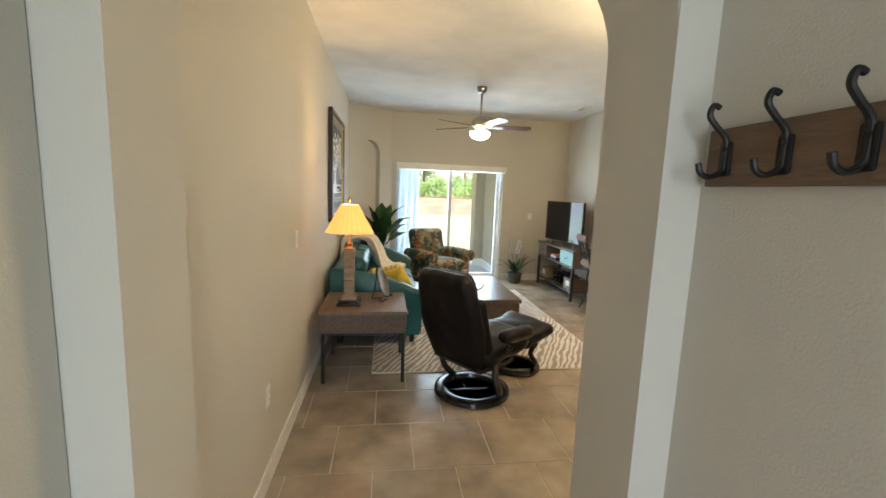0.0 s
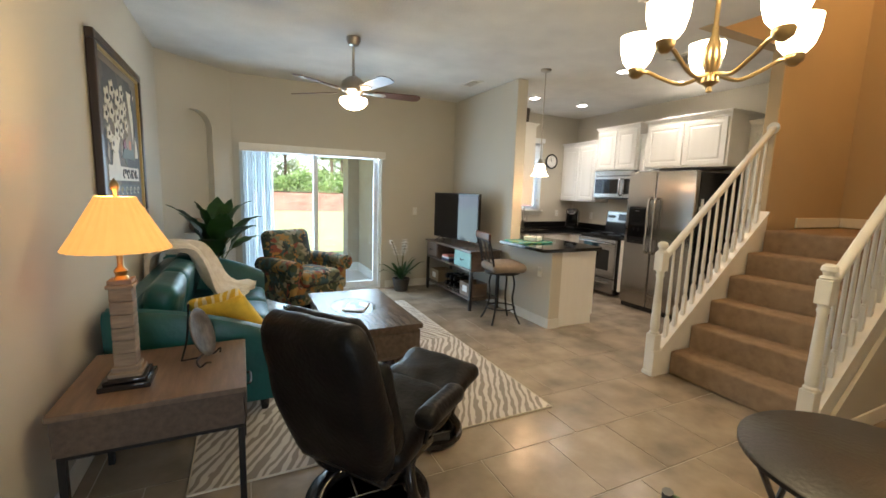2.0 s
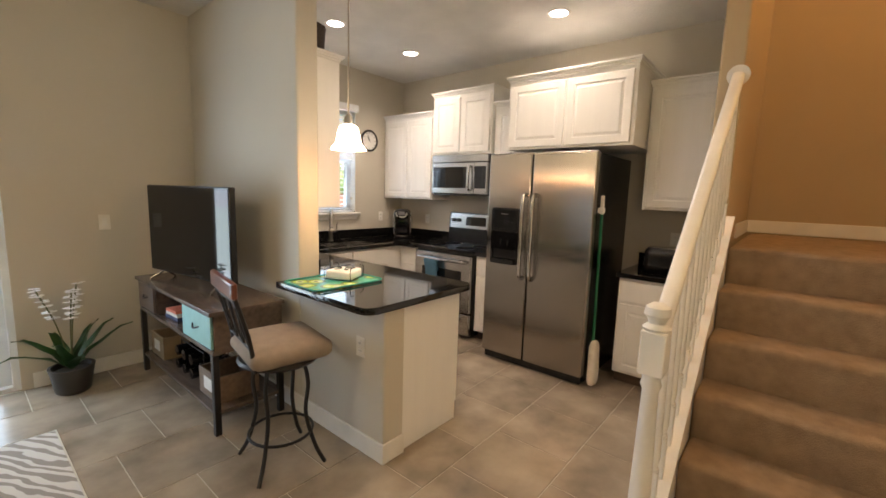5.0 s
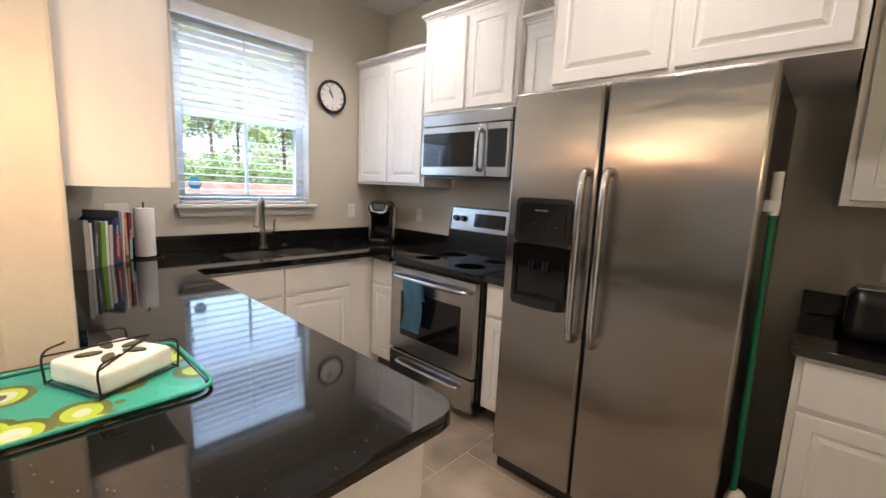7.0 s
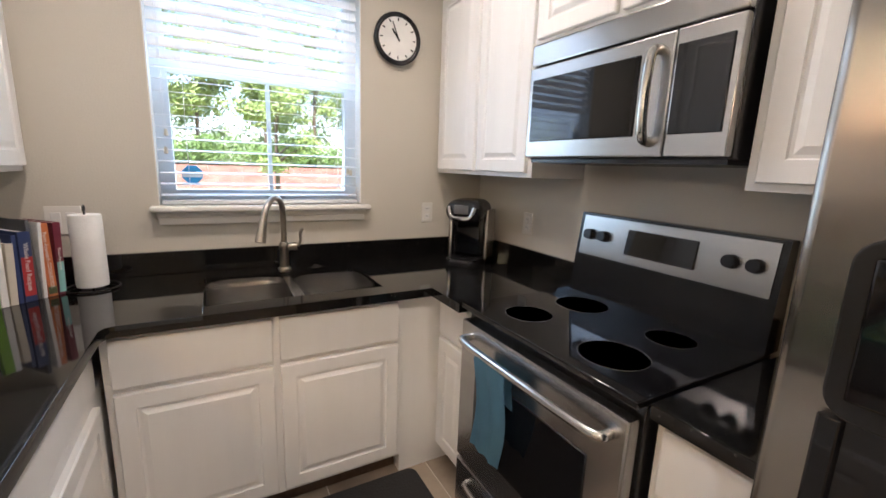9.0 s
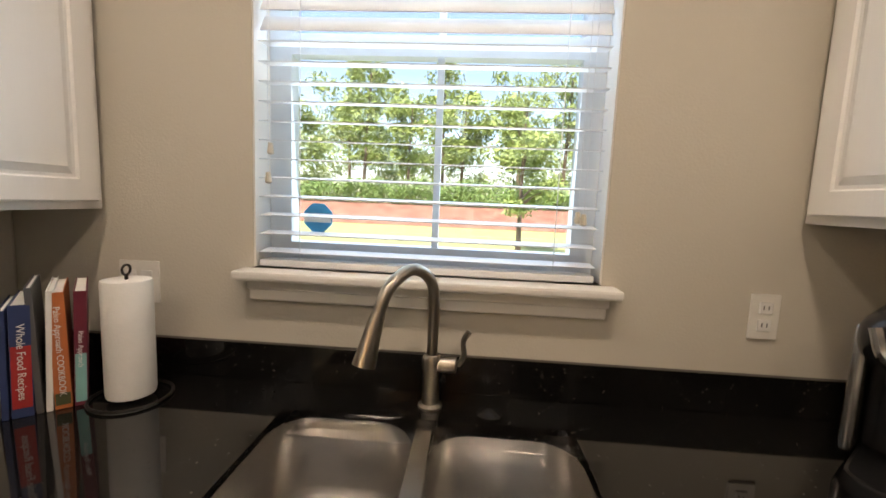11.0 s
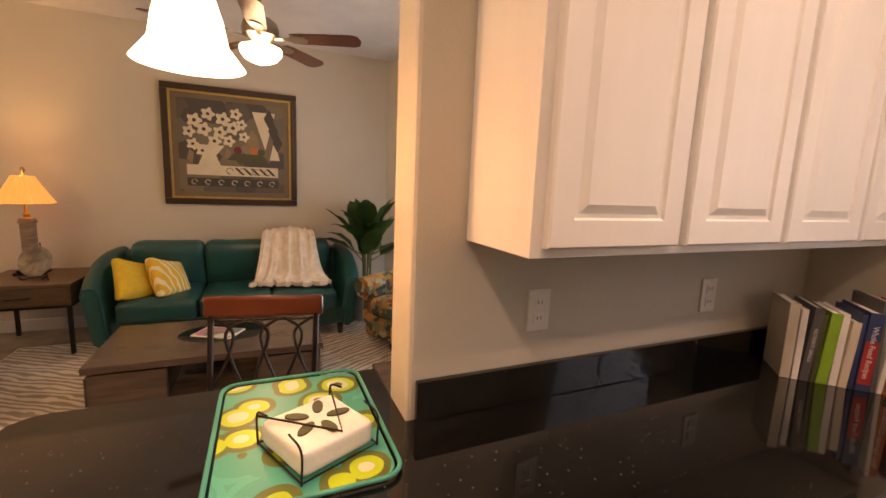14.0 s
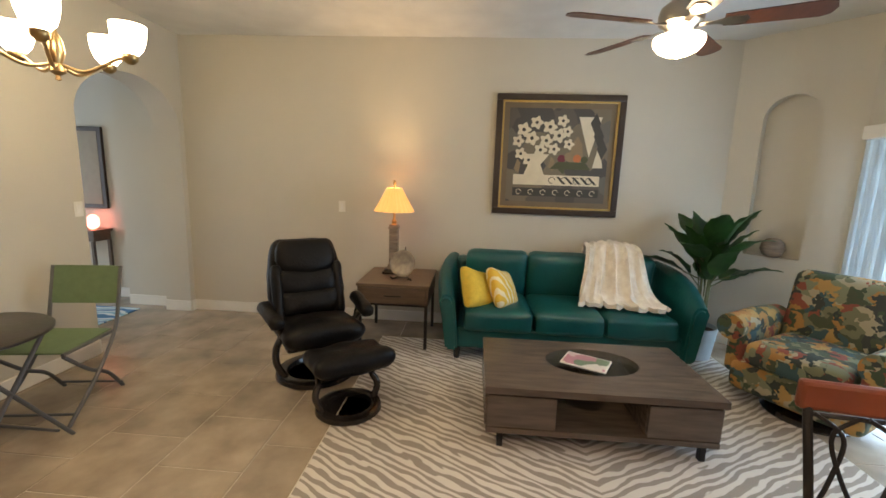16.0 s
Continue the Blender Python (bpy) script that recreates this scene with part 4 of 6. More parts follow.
part("underside", box(5.29, 5.64, 1.462, 5.63, 6.375, 1.475), "black", mw, "", False)

# small kitchen things
km = thing("coffee_maker", "black and silver pod coffee maker on the counter", "coffee maker", (5.40, 6.98, 0.912), -50)
part("base", prism(rounded(-0.09, -0.15, 0.09, 0.13, 0.05), 0, 0.04, None, None, 0.008), "black", km)
part("column", box(-0.09, 0.0, 0.04, 0.09, 0.13, 0.30, 0.025), "black", km)
part("head", cushion(0.20, 0.27, 0.11, 0.05, 0.008, Matrix.Translation((0, -0.01, 0.295))), "black", km)
part("front_panel", box(-0.065, -0.012, 0.05, 0.065, 0.0, 0.24, 0.004), "blackglass", km)
part("handle_band", tube(smooth_path([(-0.07, -0.145, 0.32), (-0.05, -0.155, 0.27), (0, -0.16, 0.262), (0.05, -0.155, 0.27), (0.07, -0.145, 0.32)]), 0.011, 8), "chrome", km)
part("display", box(-0.04, -0.155, 0.285, 0.04, -0.148, 0.33, 0.003), "grey", km)
for sx in (-1, 1):
    part("side_panel", box(sx * 0.103 - 0.012, -0.02, 0.03, sx * 0.103 + 0.012, 0.135, 0.30, 0.01), "steel", km)
pt = thing("paper_towel_holder", "white paper towel roll on a dark wire stand", "paper towel", (3.731, 7.10, 0.9125))
part("roll", lathe([(0.02, 0.012), (0.05, 0.012), (0.052, 0.02), (0.052, 0.285), (0.05, 0.292), (0.02, 0.292)], 28), "paper", pt)
part("stand", tube(arc((0, 0, 0.005), 0.085, 0, 360, 24), 0.004, 8), "iron", pt)
q = tube([(0, 0, 0.0), (0, 0, 0.305)], 0.004, 8)
tube(arc((0, 0, 0.315), 0.012, -90, 270, 12, "x"), 0.003, 6, q)
part("post", q, "iron", pt)
bk = [("cream", 0.028, 0.25, 0.17, ""), ("white", 0.018, 0.235, 0.18, ""), ("grey", 0.024, 0.245, 0.18, "NUTRIENT GENIUS"), ("olive", 0.012, 0.225, 0.17, ""), ("lime", 0.03, 0.235, 0.18, ""), ("white", 0.02, 0.235, 0.18, ""), ("cream", 0.022, 0.215, 0.17, ""), ("navy", 0.012, 0.24, 0.18, ""), ("navy", 0.036, 0.25, 0.18, "Whole Food Recipes"), ("grey", 0.012, 0.285, 0.19, ""), ("white", 0.012, 0.275, 0.2, ""), ("orange", 0.03, 0.27, 0.2, "Paleo Approach COOKBOOK"), ("maroon", 0.024, 0.27, 0.2, "Paleo Approach")]


def lettering(text, size, m, material, parent):
    cu = bpy.data.curves.new("lettering", "FONT")
    cu.body, cu.size, cu.extrude, cu.align_x, cu.align_y = text, size, 0.0004, "CENTER", "CENTER"
    tmp = bpy.data.objects.new("lettering", cu)
    me = bpy.data.meshes.new_from_object(tmp)
    bpy.data.objects.remove(tmp)
    me.transform(m)
    me.materials.append(M[material])
    ob = new("lettering", me)
    ob.parent = parent
    return ob


u = 0.0
for nm, w, h, d, title in bk:
    b = thing("book", nm + " cookbook standing in a row on the counter", "book", (3.432 + u * 0.723, 6.838 + u * 0.691, 0.9125), 43.7, "cookbooks on the counter")
    lean = pose(0, 0, 0, 0, random.Random(int(h * 999 + w * 7777)).uniform(-1.5, 3.0), 0)
    part("pages", box(0.003, 0.004, 0.003, w - 0.003, d - 0.004, h - 0.003, 0, None, lean), "paper", b, "", False)
    q = box(0, 0, 0, w, 0.004, h, 0.0015, None, lean)
    box(0, 0.004, 0, 0.002, d, h, 0, q, lean)
    box(w - 0.002, 0.004, 0, w, d, h, 0, q, lean)
    part("cover", q, nm, b)
    if title:
        lettering(title, min(w * 0.55, h / len(title) * 1.5), lean @ Matrix.Translation((w / 2, -0.0015, h * 0.5)) @ Matrix(((0, 1, 0, 0), (0, 0, 1, 0), (-1, 0, 0, 0), (0, 0, 0, 1))) @ Matrix.Rotation(0, 4, "Z"), "white", b)
    if nm in ("orange", "maroon") or (nm == "navy" and title):
        part("spine_band", box(0.002, -0.001, 0.01 if nm != "navy" else 0.022, w - 0.002, 0, h * {"maroon": 0.46, "orange": 0.14, "navy": 0.64}[nm], 0, None, lean), {"orange": "olive", "maroon": "aqua", "navy": "red"}[nm], b, "", False)
    u += w + 0.003
ck = thing("wall_clock", "round black-rimmed wall clock with a white face", "clock", (5.068, BY - 0.002, 2.083))
part("face", tube([(0, 0, 0), (0, -0.02, 0)], 0.112, 40), "white", ck)
part("rim", tube(arc((0, -0.018, 0), 0.118, 0, 360, 40, "y"), 0.013, 8), "black", ck)
for k in range(12):
    a = radians(30 * k)
    part("hour_mark", box(-0.003, -0.022, 0.085, 0.003, -0.0205, 0.1, 0, None, Matrix.Rotation(a, 4, "Y")), "black", ck, "", False)
part("hour_hand", box(-0.004, -0.024, -0.01, 0.004, -0.0225, 0.055, 0, None, Matrix.Rotation(radians(-38), 4, "Y")), "black", ck, "", False)
part("minute_hand", box(-0.0025, -0.026, -0.015, 0.0025, -0.0245, 0.085, 0, None, Matrix.Rotation(radians(-22), 4, "Y")), "black", ck, "", False)
mt = thing("floor_mat", "black rubber anti-fatigue mat on the kitchen floor", "mat")
part("mat", prism(rounded(4.10, 6.11, 4.93, 6.64, 0.04), 0.003, 0.018, None, None, 0.005), "rubber", mt)
to = thing("toaster", "black and steel toaster on the counter", "toaster", (5.33, 3.95, 0.9125))
part("body", cushion(0.18, 0.28, 0.19, 0.04, 0.004, Matrix.Translation((0, 0, 0.097))), "black", to)
part("top_plate", box(-0.06, -0.12, 0.188, 0.06, 0.12, 0.196, 0.003), "steel", to)
part("lever", box(-0.10, -0.02, 0.11, -0.085, 0.02, 0.125, 0.004), "black", to)
bs = thing("basket", "dark woven basket on top of the wall cabinet", "basket", (3.40, 5.93, 2.405))
part("basket_body", lathe([(0.10, 0), (0.115, 0.02), (0.125, 0.16), (0.13, 0.19), (0.12, 0.19), (0.11, 0.03)], 26, wave=13, depth=0.02), "basket", bs)
part("handle", tube(arc((0, 0, 0.17), 0.12, 0, 180, 14, "x", 0.5), 0.008, 8), "basket", bs)


def plate(name, label, category, m, kind, wide=0.036):
    """Wall plate in its own xz plane, facing -y."""
    t = thing(name, label, category, group="wall plates")
    t.matrix_world = m
    part("cover_plate", box(-wide, -0.006, -0.058, wide, -0.0005, 0.058, 0.003), "plate", t)
    if kind == "outlet":
        for z in (-0.022, 0.022):
            o = part("receptacle", box(-0.016, -0.009, z - 0.015, 0.016, -0.0055, z + 0.015, 0.003), "white", t)
            for sx in (-0.006, 0.006):
                part("slot", box(sx - 0.001, -0.0096, z - 0.004, sx + 0.001, -0.0088, z + 0.006), "black", o, "", False)
    else:
        for sx in ((-0.023, 0.023) if wide > 0.04 else (0,)):
            part("rocker", box(sx - 0.016, -0.0095, -0.032, sx + 0.016, -0.0055, 0.032, 0.002), "white", t)


E_, W_, S_ = -90, 90, 180
for x, y, z, rz, kd in ((5.276, BY, 1.165, 0, "outlet"), (3.632, BY, 1.165, 0, "switch"), (WX1, 5.97, 1.165, 90, "outlet"), (WX1, 6.668, 1.16, 90, "outlet"), (WX0, 4.98, 0.62, -90, "outlet"), (LX, 2.85, 1.212, 90, "switch"), (LX, 2.12, 0.48, 90, "outlet"), (0.556, 1.17, 1.207, 180, "switch"), (2.472, BY, 1.18, 0, "switch"), (KX, 6.78, 1.15, -90, "outlet"), (KX, 3.95, 1.15, -90, "outlet")):
    plate("wall_" + kd, "white plastic wall " + kd + " with a cover plate", kd, pose(x, y, z, 0, 0, rz), kd, 0.058 if x == 3.632 else 0.036)

# ---- staircase ----
stp = thing("staircase", "carpeted staircase with tan carpet and white stringers", "staircase")
N6, X0, RUN, RISE = 6, 3.36, 0.235, 0.205
for k in range(N6):
    x1 = X0 + (k + 1) * RUN + 0.01 if k < N6 - 1 else RX - 0.002
    part("step", box(X0 + k * RUN - (0.02 if k else 0.02), 2.478, max(0.0, (k + 1) * RISE - 0.30) if k else 0.0, x1, 3.472, (k + 1) * RISE, 0.022, segs=3), "carpet", stp)
for k in range(4):
    part("step", box(4.98 + 0.004, 2.40 - k * 0.25 - 0.25, N6 * RISE - 0.02, 5.99, 2.42 - k * 0.25, N6 * RISE + (k + 1) * 0.19, 0.022, segs=3), "carpet", stp)
SL = RISE / RUN
for y0, y1, xe in ((3.474, 3.54, SX), (2.40, 2.476, 5.0)):
    ol = [(3.14, 0.0), (xe, 0.0), (xe, 0.20 + (xe - 3.20) * SL), (3.22, 0.22), (3.14, 0.22)]
    part("stringer", prism(ol, y0, y1, None, UPY), "trim", stp, "", False)
    part("stringer_cap", prism([(3.22, 0.222), (xe, 0.202 + (xe - 3.20) * SL), (xe, 0.225 + (xe - 3.20) * SL), (3.22, 0.245)], y0 - 0.012, y1 + 0.012, None, UPY), "trim", stp, "", False)
structure("wall_under_stairs", prism([(3.30, 0), (6.0, 0), (6.0, 1.6), (4.98, 1.55), (3.30, 0.12)], 2.37, 2.396, None, UPY), "wall", "greige wall under the staircase", "wall")


def newel(x, y):
    nw = part("newel_post", box(-0.05, -0.05, 0.0, 0.05, 0.05, 0.035, 0.006), "trim", stp)
    q = box(-0.042, -0.042, 0.035, 0.042, 0.042, 0.36, 0.006)
    lathe([(0.038, 0.36), (0.04, 0.375), (0.03, 0.385), (0.036, 0.42), (0.032, 0.60), (0.026, 0.84), (0.034, 0.86), (0.028, 0.88), (0.036, 0.90)], 20, (0, 0, 0), q)
    box(-0.04, -0.04, 0.90, 0.04, 0.04, 1.05, 0.006, q)
    lathe([(0.04, 1.05), (0.044, 1.06), (0.026, 1.075), (0.03, 1.09), (0.042, 1.105), (0.038, 1.13), (0.02, 1.143), (0, 1.146)], 20, (0, 0, 0), q)
    sh = part("post_shaft", q, "trim", nw)
    nw.matrix_world = pose(x, y, 0)


newel(3.185, 3.575 - 0.05)
newel(3.185, 2.44)
RZ = lambda x: 1.02 + (x - 3.23) * SL
for y, xe in ((3.525, 4.56), (2.44, 4.98)):
    own = bmesh.new()
    sec = rounded(-0.03, -0.028, 0.03, 0.028, 0.02, 4)
    a = [own.verts.new((3.22, y + p, RZ(3.22) + z)) for p, z in sec]
    b = [own.verts.new((xe, y + p, RZ(xe) + z)) for p, z in sec]
    for i in range(len(sec)):
        own.faces.new((a[i], a[(i + 1) % len(sec)], b[(i + 1) % len(sec)], b[i]))
    own.faces.new(a[::-1]), own.faces.new(b)
    bmesh.ops.recalc_face_normals(own, faces=own.faces[:])
    part("handrail", own, "trim", stp)
    if y > 3:
        part("rosette", tube([(SX - 0.012, y, RZ(SX)), (SX - 0.0005, y, RZ(SX))], 0.055, 20), "trim", stp)
    n = 12 if y > 3 else 14
    for k in range(n):
        x = 3.31 + k * 0.102
        z0, z1 = 0.225 + (x - 3.20) * SL, RZ(x) - 0.02
        h = z1 - z0
        q = box(-0.016, -0.016, 0, 0.016, 0.016, 0.17, 0.003)
        lathe([(0.016, 0.17), (0.018, 0.18), (0.011, 0.19), (0.017, 0.22), (0.015, 0.34), (0.010, h)], 10, (0, 0, 0), q)
        part("baluster", q, "trim", stp).matrix_world = pose(x, y - 0.015 if y > 3 else y, z0 - 0.01)

# ---- ceiling fixtures ----
for cx, cy in ((3.94, 4.77), (4.83, 4.75), (3.94, 6.35), (4.85, 6.35)):
    t = thing("recessed_light", "white round recessed ceiling light, switched on", "ceiling light", (cx, cy, CEIL), group="recessed lights")
    part("trim_ring", lathe([(0.066, -0.001), (0.068, -0.006), (0.092, -0.005), (0.094, -0.0005)], 28), "trim", t)
    part("lens", lathe([(0.0, -0.003), (0.066, -0.003), (0.066, -0.0005), (0, -0.0005)], 28), "canlens", t)
for cx, cy, w, l, rz in ((2.76, 6.11, 0.16, 0.32, 0), (4.085, 4.11, 0.30, 0.30, 0), (2.725, 3.345, 0.16, 0.36, 0)):
    t = thing("ceiling_vent", "white louvred air vent in the ceiling", "vent", (cx, cy, CEIL), rz, "ceiling vents")
    q = box(-w / 2, -l / 2, -0.012, w / 2, -l / 2 + 0.025, -0.0005, 0.003)
    box(-w / 2, l / 2 - 0.025, -0.012, w / 2, l / 2, -0.0005, 0.003, q)
    box(-w / 2, -l / 2 + 0.025, -0.012, -w / 2 + 0.025, l / 2 - 0.025, -0.0005, 0.003, q)
    box(w / 2 - 0.025, -l / 2 + 0.025, -0.012, w / 2, l / 2 - 0.025, -0.0005, 0.003, q)
    part("frame", q, "plate", t)
    part("backing", box(-w / 2 + 0.02, -l / 2 + 0.02, -0.002, w / 2 - 0.02, l / 2 - 0.02, -0.0006), "beigefab", t, "", False)
    for k in range(int((l - 0.05) / 0.022)):
        part("slat", box(-w / 2 + 0.025, -0.008, -0.001, w / 2 - 0.025, 0.008, 0.001, 0, None, pose(0, -l / 2 + 0.036 + k * 0.022, -0.008, 40)), "plate", t, "", False)

fan = thing("ceiling_fan", "nickel ceiling fan with dark wooden blades and lit bowl", "ceiling fan", (1.045, 5.295, -0.04))
part("canopy", lathe([(0.065, CEIL + 0.039), (0.065, CEIL + 0.01), (0.045, CEIL - 0.03), (0.018, CEIL - 0.04)], 24), "nickel", fan)
part("downrod", tube([(0, 0, CEIL - 0.03), (0, 0, 2.55)], 0.012, 10), "nickel", fan)
part("motor", lathe([(0.03, 2.57), (0.06, 2.555), (0.105, 2.52), (0.115, 2.48), (0.11, 2.44), (0.07, 2.415), (0.06, 2.39), (0.085, 2.37), (0.085, 2.355)], 28), "nickel", fan)
part("light_bowl", lathe([(0.125, 2.37), (0.13, 2.36), (0.125, 2.33), (0.10, 2.30), (0.06, 2.28), (0.0, 2.272)], 28), "bowl", fan, "lit frosted glass bowl")
part("finial", lathe([(0.01, 2.278), (0.012, 2.266), (0.0, 2.258)], 12), "nickel", fan)
for k in range(5):
    a = Matrix.Rotation(radians(72 * k + 67), 4, "Z")
    bl_ = part("blade", prism([(0.20, -0.05), (0.26, -0.058), (0.60, -0.068), (0.64, -0.05), (0.655, 0.0), (0.64, 0.05), (0.60, 0.068), (0.26, 0.058), (0.20, 0.05)], -0.003, 0.003, None, a @ Matrix.Translation((0, 0, 2.435)) @ Matrix.Rotation(radians(-12), 4, "X")), "blade", fan, "", False)
    q = prism([(0.09, -0.016), (0.17, -0.014), (0.22, -0.04), (0.29, -0.035), (0.31, 0), (0.29, 0.035), (0.22, 0.04), (0.17, 0.014), (0.09, 0.016)], -0.010, -0.0045, None, a @ Matrix.Translation((0, 0, 2.435)) @ Matrix.Rotation(radians(-12), 4, "X"))
    part("blade_arm", q, "nickel", bl_, "", False)

ch = thing("chandelier", "five-arm antique brass chandelier with lit frosted glass shades", "chandelier", (1.73, 2.34, 0))
part("stem", tube([(0, 0, CEIL - 0.02), (0, 0, 2.12)], 0.009, 10), "brass", ch)
part("canopy", lathe([(0.06, CEIL - 0.001), (0.058, CEIL - 0.02), (0.02, CEIL - 0.035)], 24), "brass", ch)
part("hub", lathe([(0.0, 1.905), (0.012, 1.912), (0.008, 1.93), (0.032, 1.945), (0.03, 1.965), (0.02, 1.98), (0.035, 2.03), (0.028, 2.08), (0.012, 2.12), (0.012, 2.15)], 20), "brass", ch)
for k in range(5):
    a = Matrix.Rotation(radians(72 * k + 38), 4, "Z")
    q = tube([a @ Vector(p) for p in smooth_path([(0.02, 0, 1.975), (0.10, 0, 1.955), (0.18, 0, 1.99), (0.24, 0, 2.025), (0.285, 0, 2.02)])], 0.008, 8)
    ar = part("arm", q, "brass", ch)
    c_ = a @ Vector((0.285, 0, 0))
    part("cup", lathe([(0.012, 2.005), (0.03, 2.02), (0.034, 2.04), (0.03, 2.05)], 18, (c_.x, c_.y, 0)), "brass", ar)
    part("shade", lathe([(0.03, 2.045), (0.055, 2.075), (0.068, 2.12), (0.072, 2.175), (0.07, 2.175), (0.06, 2.11), (0.028, 2.055)], 22, (c_.x, c_.y, 0)), "bowl", ar, "lit frosted glass shade")

pd = thing("pendant_light", "brushed nickel pendant light with a lit bell glass shade", "pendant light", (3.17, 5.16, 0))
part("canopy", lathe([(0.06, CEIL - 0.001), (0.058, CEIL - 0.02), (0.03, CEIL - 0.03)], 24), "nickel", pd)
part("rod", tube([(0, 0, CEIL - 0.02), (0, 0, 1.86)], 0.005, 8), "nickel", pd)
part("socket", lathe([(0.01, 1.90), (0.022, 1.88), (0.024, 1.845), (0.034, 1.835)], 18), "nickel", pd)
part("shade", lathe([(0.03, 1.842), (0.05, 1.83), (0.062, 1.79), (0.07, 1.745), (0.10, 1.705), (0.097, 1.705), (0.066, 1.747), (0.045, 1.82)], 26), "bowl", pd, "lit bell-shaped glass shade")

# ---- living room ----
def zebra():
    """Warped zebra stripes mirrored about the rug's middle line."""
    m = mat("zebra_rug_pile", (0.62, 0.58, 0.52), 0.95, bump=0.5, bscale=300)
    nt = m.node_tree
    b = nt.nodes["Principled BSDF"]
    tc = next(n for n in nt.nodes if n.type == "TEX_COORD")
    sp = nt.nodes.new("ShaderNodeSeparateXYZ")
    nt.links.new(tc.outputs["Object"], sp.inputs[0])
    ab = nt.nodes.new("ShaderNodeMath")
    ab.operation = "ABSOLUTE"
    nt.links.new(sp.outputs["Y"], ab.inputs[0])
    ml = nt.nodes.new("ShaderNodeMath")
    ml.operation = "MULTIPLY_ADD"
    ml.inputs[1].default_value = 0.55
    nt.links.new(ab.outputs[0], ml.inputs[0])
    nt.links.new(sp.outputs["X"], ml.inputs[2])
    cb = nt.nodes.new("ShaderNodeCombineXYZ")
    nt.links.new(ml.outputs[0], cb.inputs["X"])
    sy = nt.nodes.new("ShaderNodeMath")
    sy.operation = "MULTIPLY"
    sy.inputs[1].default_value = 0.45
    nt.links.new(sp.outputs["Y"], sy.inputs[0])
    nt.links.new(sy.outputs[0], cb.inputs["Y"])
    wv = nt.nodes.new("ShaderNodeTexWave")
    wv.inputs["Scale"].default_value, wv.inputs["Distortion"].default_value = 5.4, 7.0
    wv.inputs["Detail"].default_value, wv.inputs["Detail Scale"].default_value, wv.inputs["Detail Roughness"].default_value = 2.0, 1.6, 0.55
    nt.links.new(cb.outputs[0], wv.inputs["Vector"])
    rp = nt.nodes.new("ShaderNodeValToRGB")
    rp.color_ramp.elements[0].position, rp.color_ramp.elements[1].position = 0.40, 0.54
    rp.color_ramp.elements[0].color, rp.color_ramp.elements[1].color = (0.30, 0.262, 0.225, 1), (0.62, 0.58, 0.525, 1)
    nt.links.new(wv.outputs["Fac"], rp.inputs[0])
    nt.links.new(rp.outputs[0], b.inputs["Base Color"])
    return m


M["zebra"] = zebra()
rug = thing("area_rug", "cream and taupe zebra-stripe area rug on the tile floor", "rug", (0.90, 4.92, 0.0))
part("rug_top", prism(rounded(-1.105, -1.515, 1.105, 1.515, 0.02), 0.003, 0.012, None, None, 0.003), "zebra", rug)
q = tube([(-1.108, -1.518, 0.007), (1.108, -1.518, 0.007), (1.108, 1.518, 0.007), (-1.108, 1.518, 0.007), (-1.108, -1.518, 0.007)], 0.006, 6)
part("binding", q, "cream", rug)

sofa = thing("sofa", "teal leather three-seat sofa with curved flared arms", "sofa", (0, -0.04, 0))
part("base", box(-0.55, 4.16, 0.11, 0.20, 6.02, 0.30, 0.03), "teal", sofa)
part("back_frame", box(-0.64, 4.12, 0.11, -0.48, 6.06, 0.78, 0.05), "teal", sofa)
for k in range(3):
    y = 4.21 + 0.295 + k * 0.585
    part("seat_cushion", cushion(0.70, 0.58, 0.19, 0.05, 0.018, Matrix.Translation((-0.10, y, 0.365)), lumps=0.006, seed=k), "teal", sofa)
    part("back_cushion", cushion(0.48, 0.58, 0.17, 0.06, 0.03, Matrix.Translation((-0.43, y, 0.635)) @ Matrix.Rotation(radians(-78), 4, "Y"), lumps=0.01, seed=k + 5), "teal", sofa)
for s, y in ((-1, 4.13), (1, 6.05)):
    own = bmesh.new()
    rings = []
    for i in range(11):
        t = i / 10
        x = -0.64 + 0.90 * t
        top = 0.80 - 0.02 * t - 0.20 * t ** 2.2
        flare = 0.03 + 0.10 * math.sin(math.pi * min(1, t * 0.8)) * 0.6
        ring = []
        for u, z in ((0.055, 0.11), (0.065, 0.35), (0.06, top - 0.06), (0.035, top - 0.012), (0.0, top), (-0.04, top - 0.012), (-0.07, top - 0.06), (-0.055, 0.35), (-0.045, 0.11)):
            ring.append(own.verts.new((x, y + s * (-u + flare * (z / 0.7)), z)))
        rings.append(ring)
    for a, b in zip(rings, rings[1:]):
        for i in range(9):
            own.faces.new((a[i], a[(i + 1) % 9], b[(i + 1) % 9], b[i]))
    own.faces.new(rings[0][::-1]), own.faces.new(rings[-1])
    bmesh.ops.recalc_face_normals(own, faces=own.faces[:])
    bmesh.ops.bevel(own, geom=[e for e in own.edges if len(e.link_faces) == 2 and e.calc_face_angle(0) > 1.0], offset=0.02, segments=2, affect="EDGES")
    part("arm", own, "teal", sofa)
for x, y in ((0.17, 4.17), (0.17, 6.0), (-0.55, 4.17), (-0.55, 6.0)):
    part("leg", lathe([(0.022, 0.012), (0.026, 0.03), (0.034, 0.115)], 10, (x, y, 0)), "darkwood", sofa)
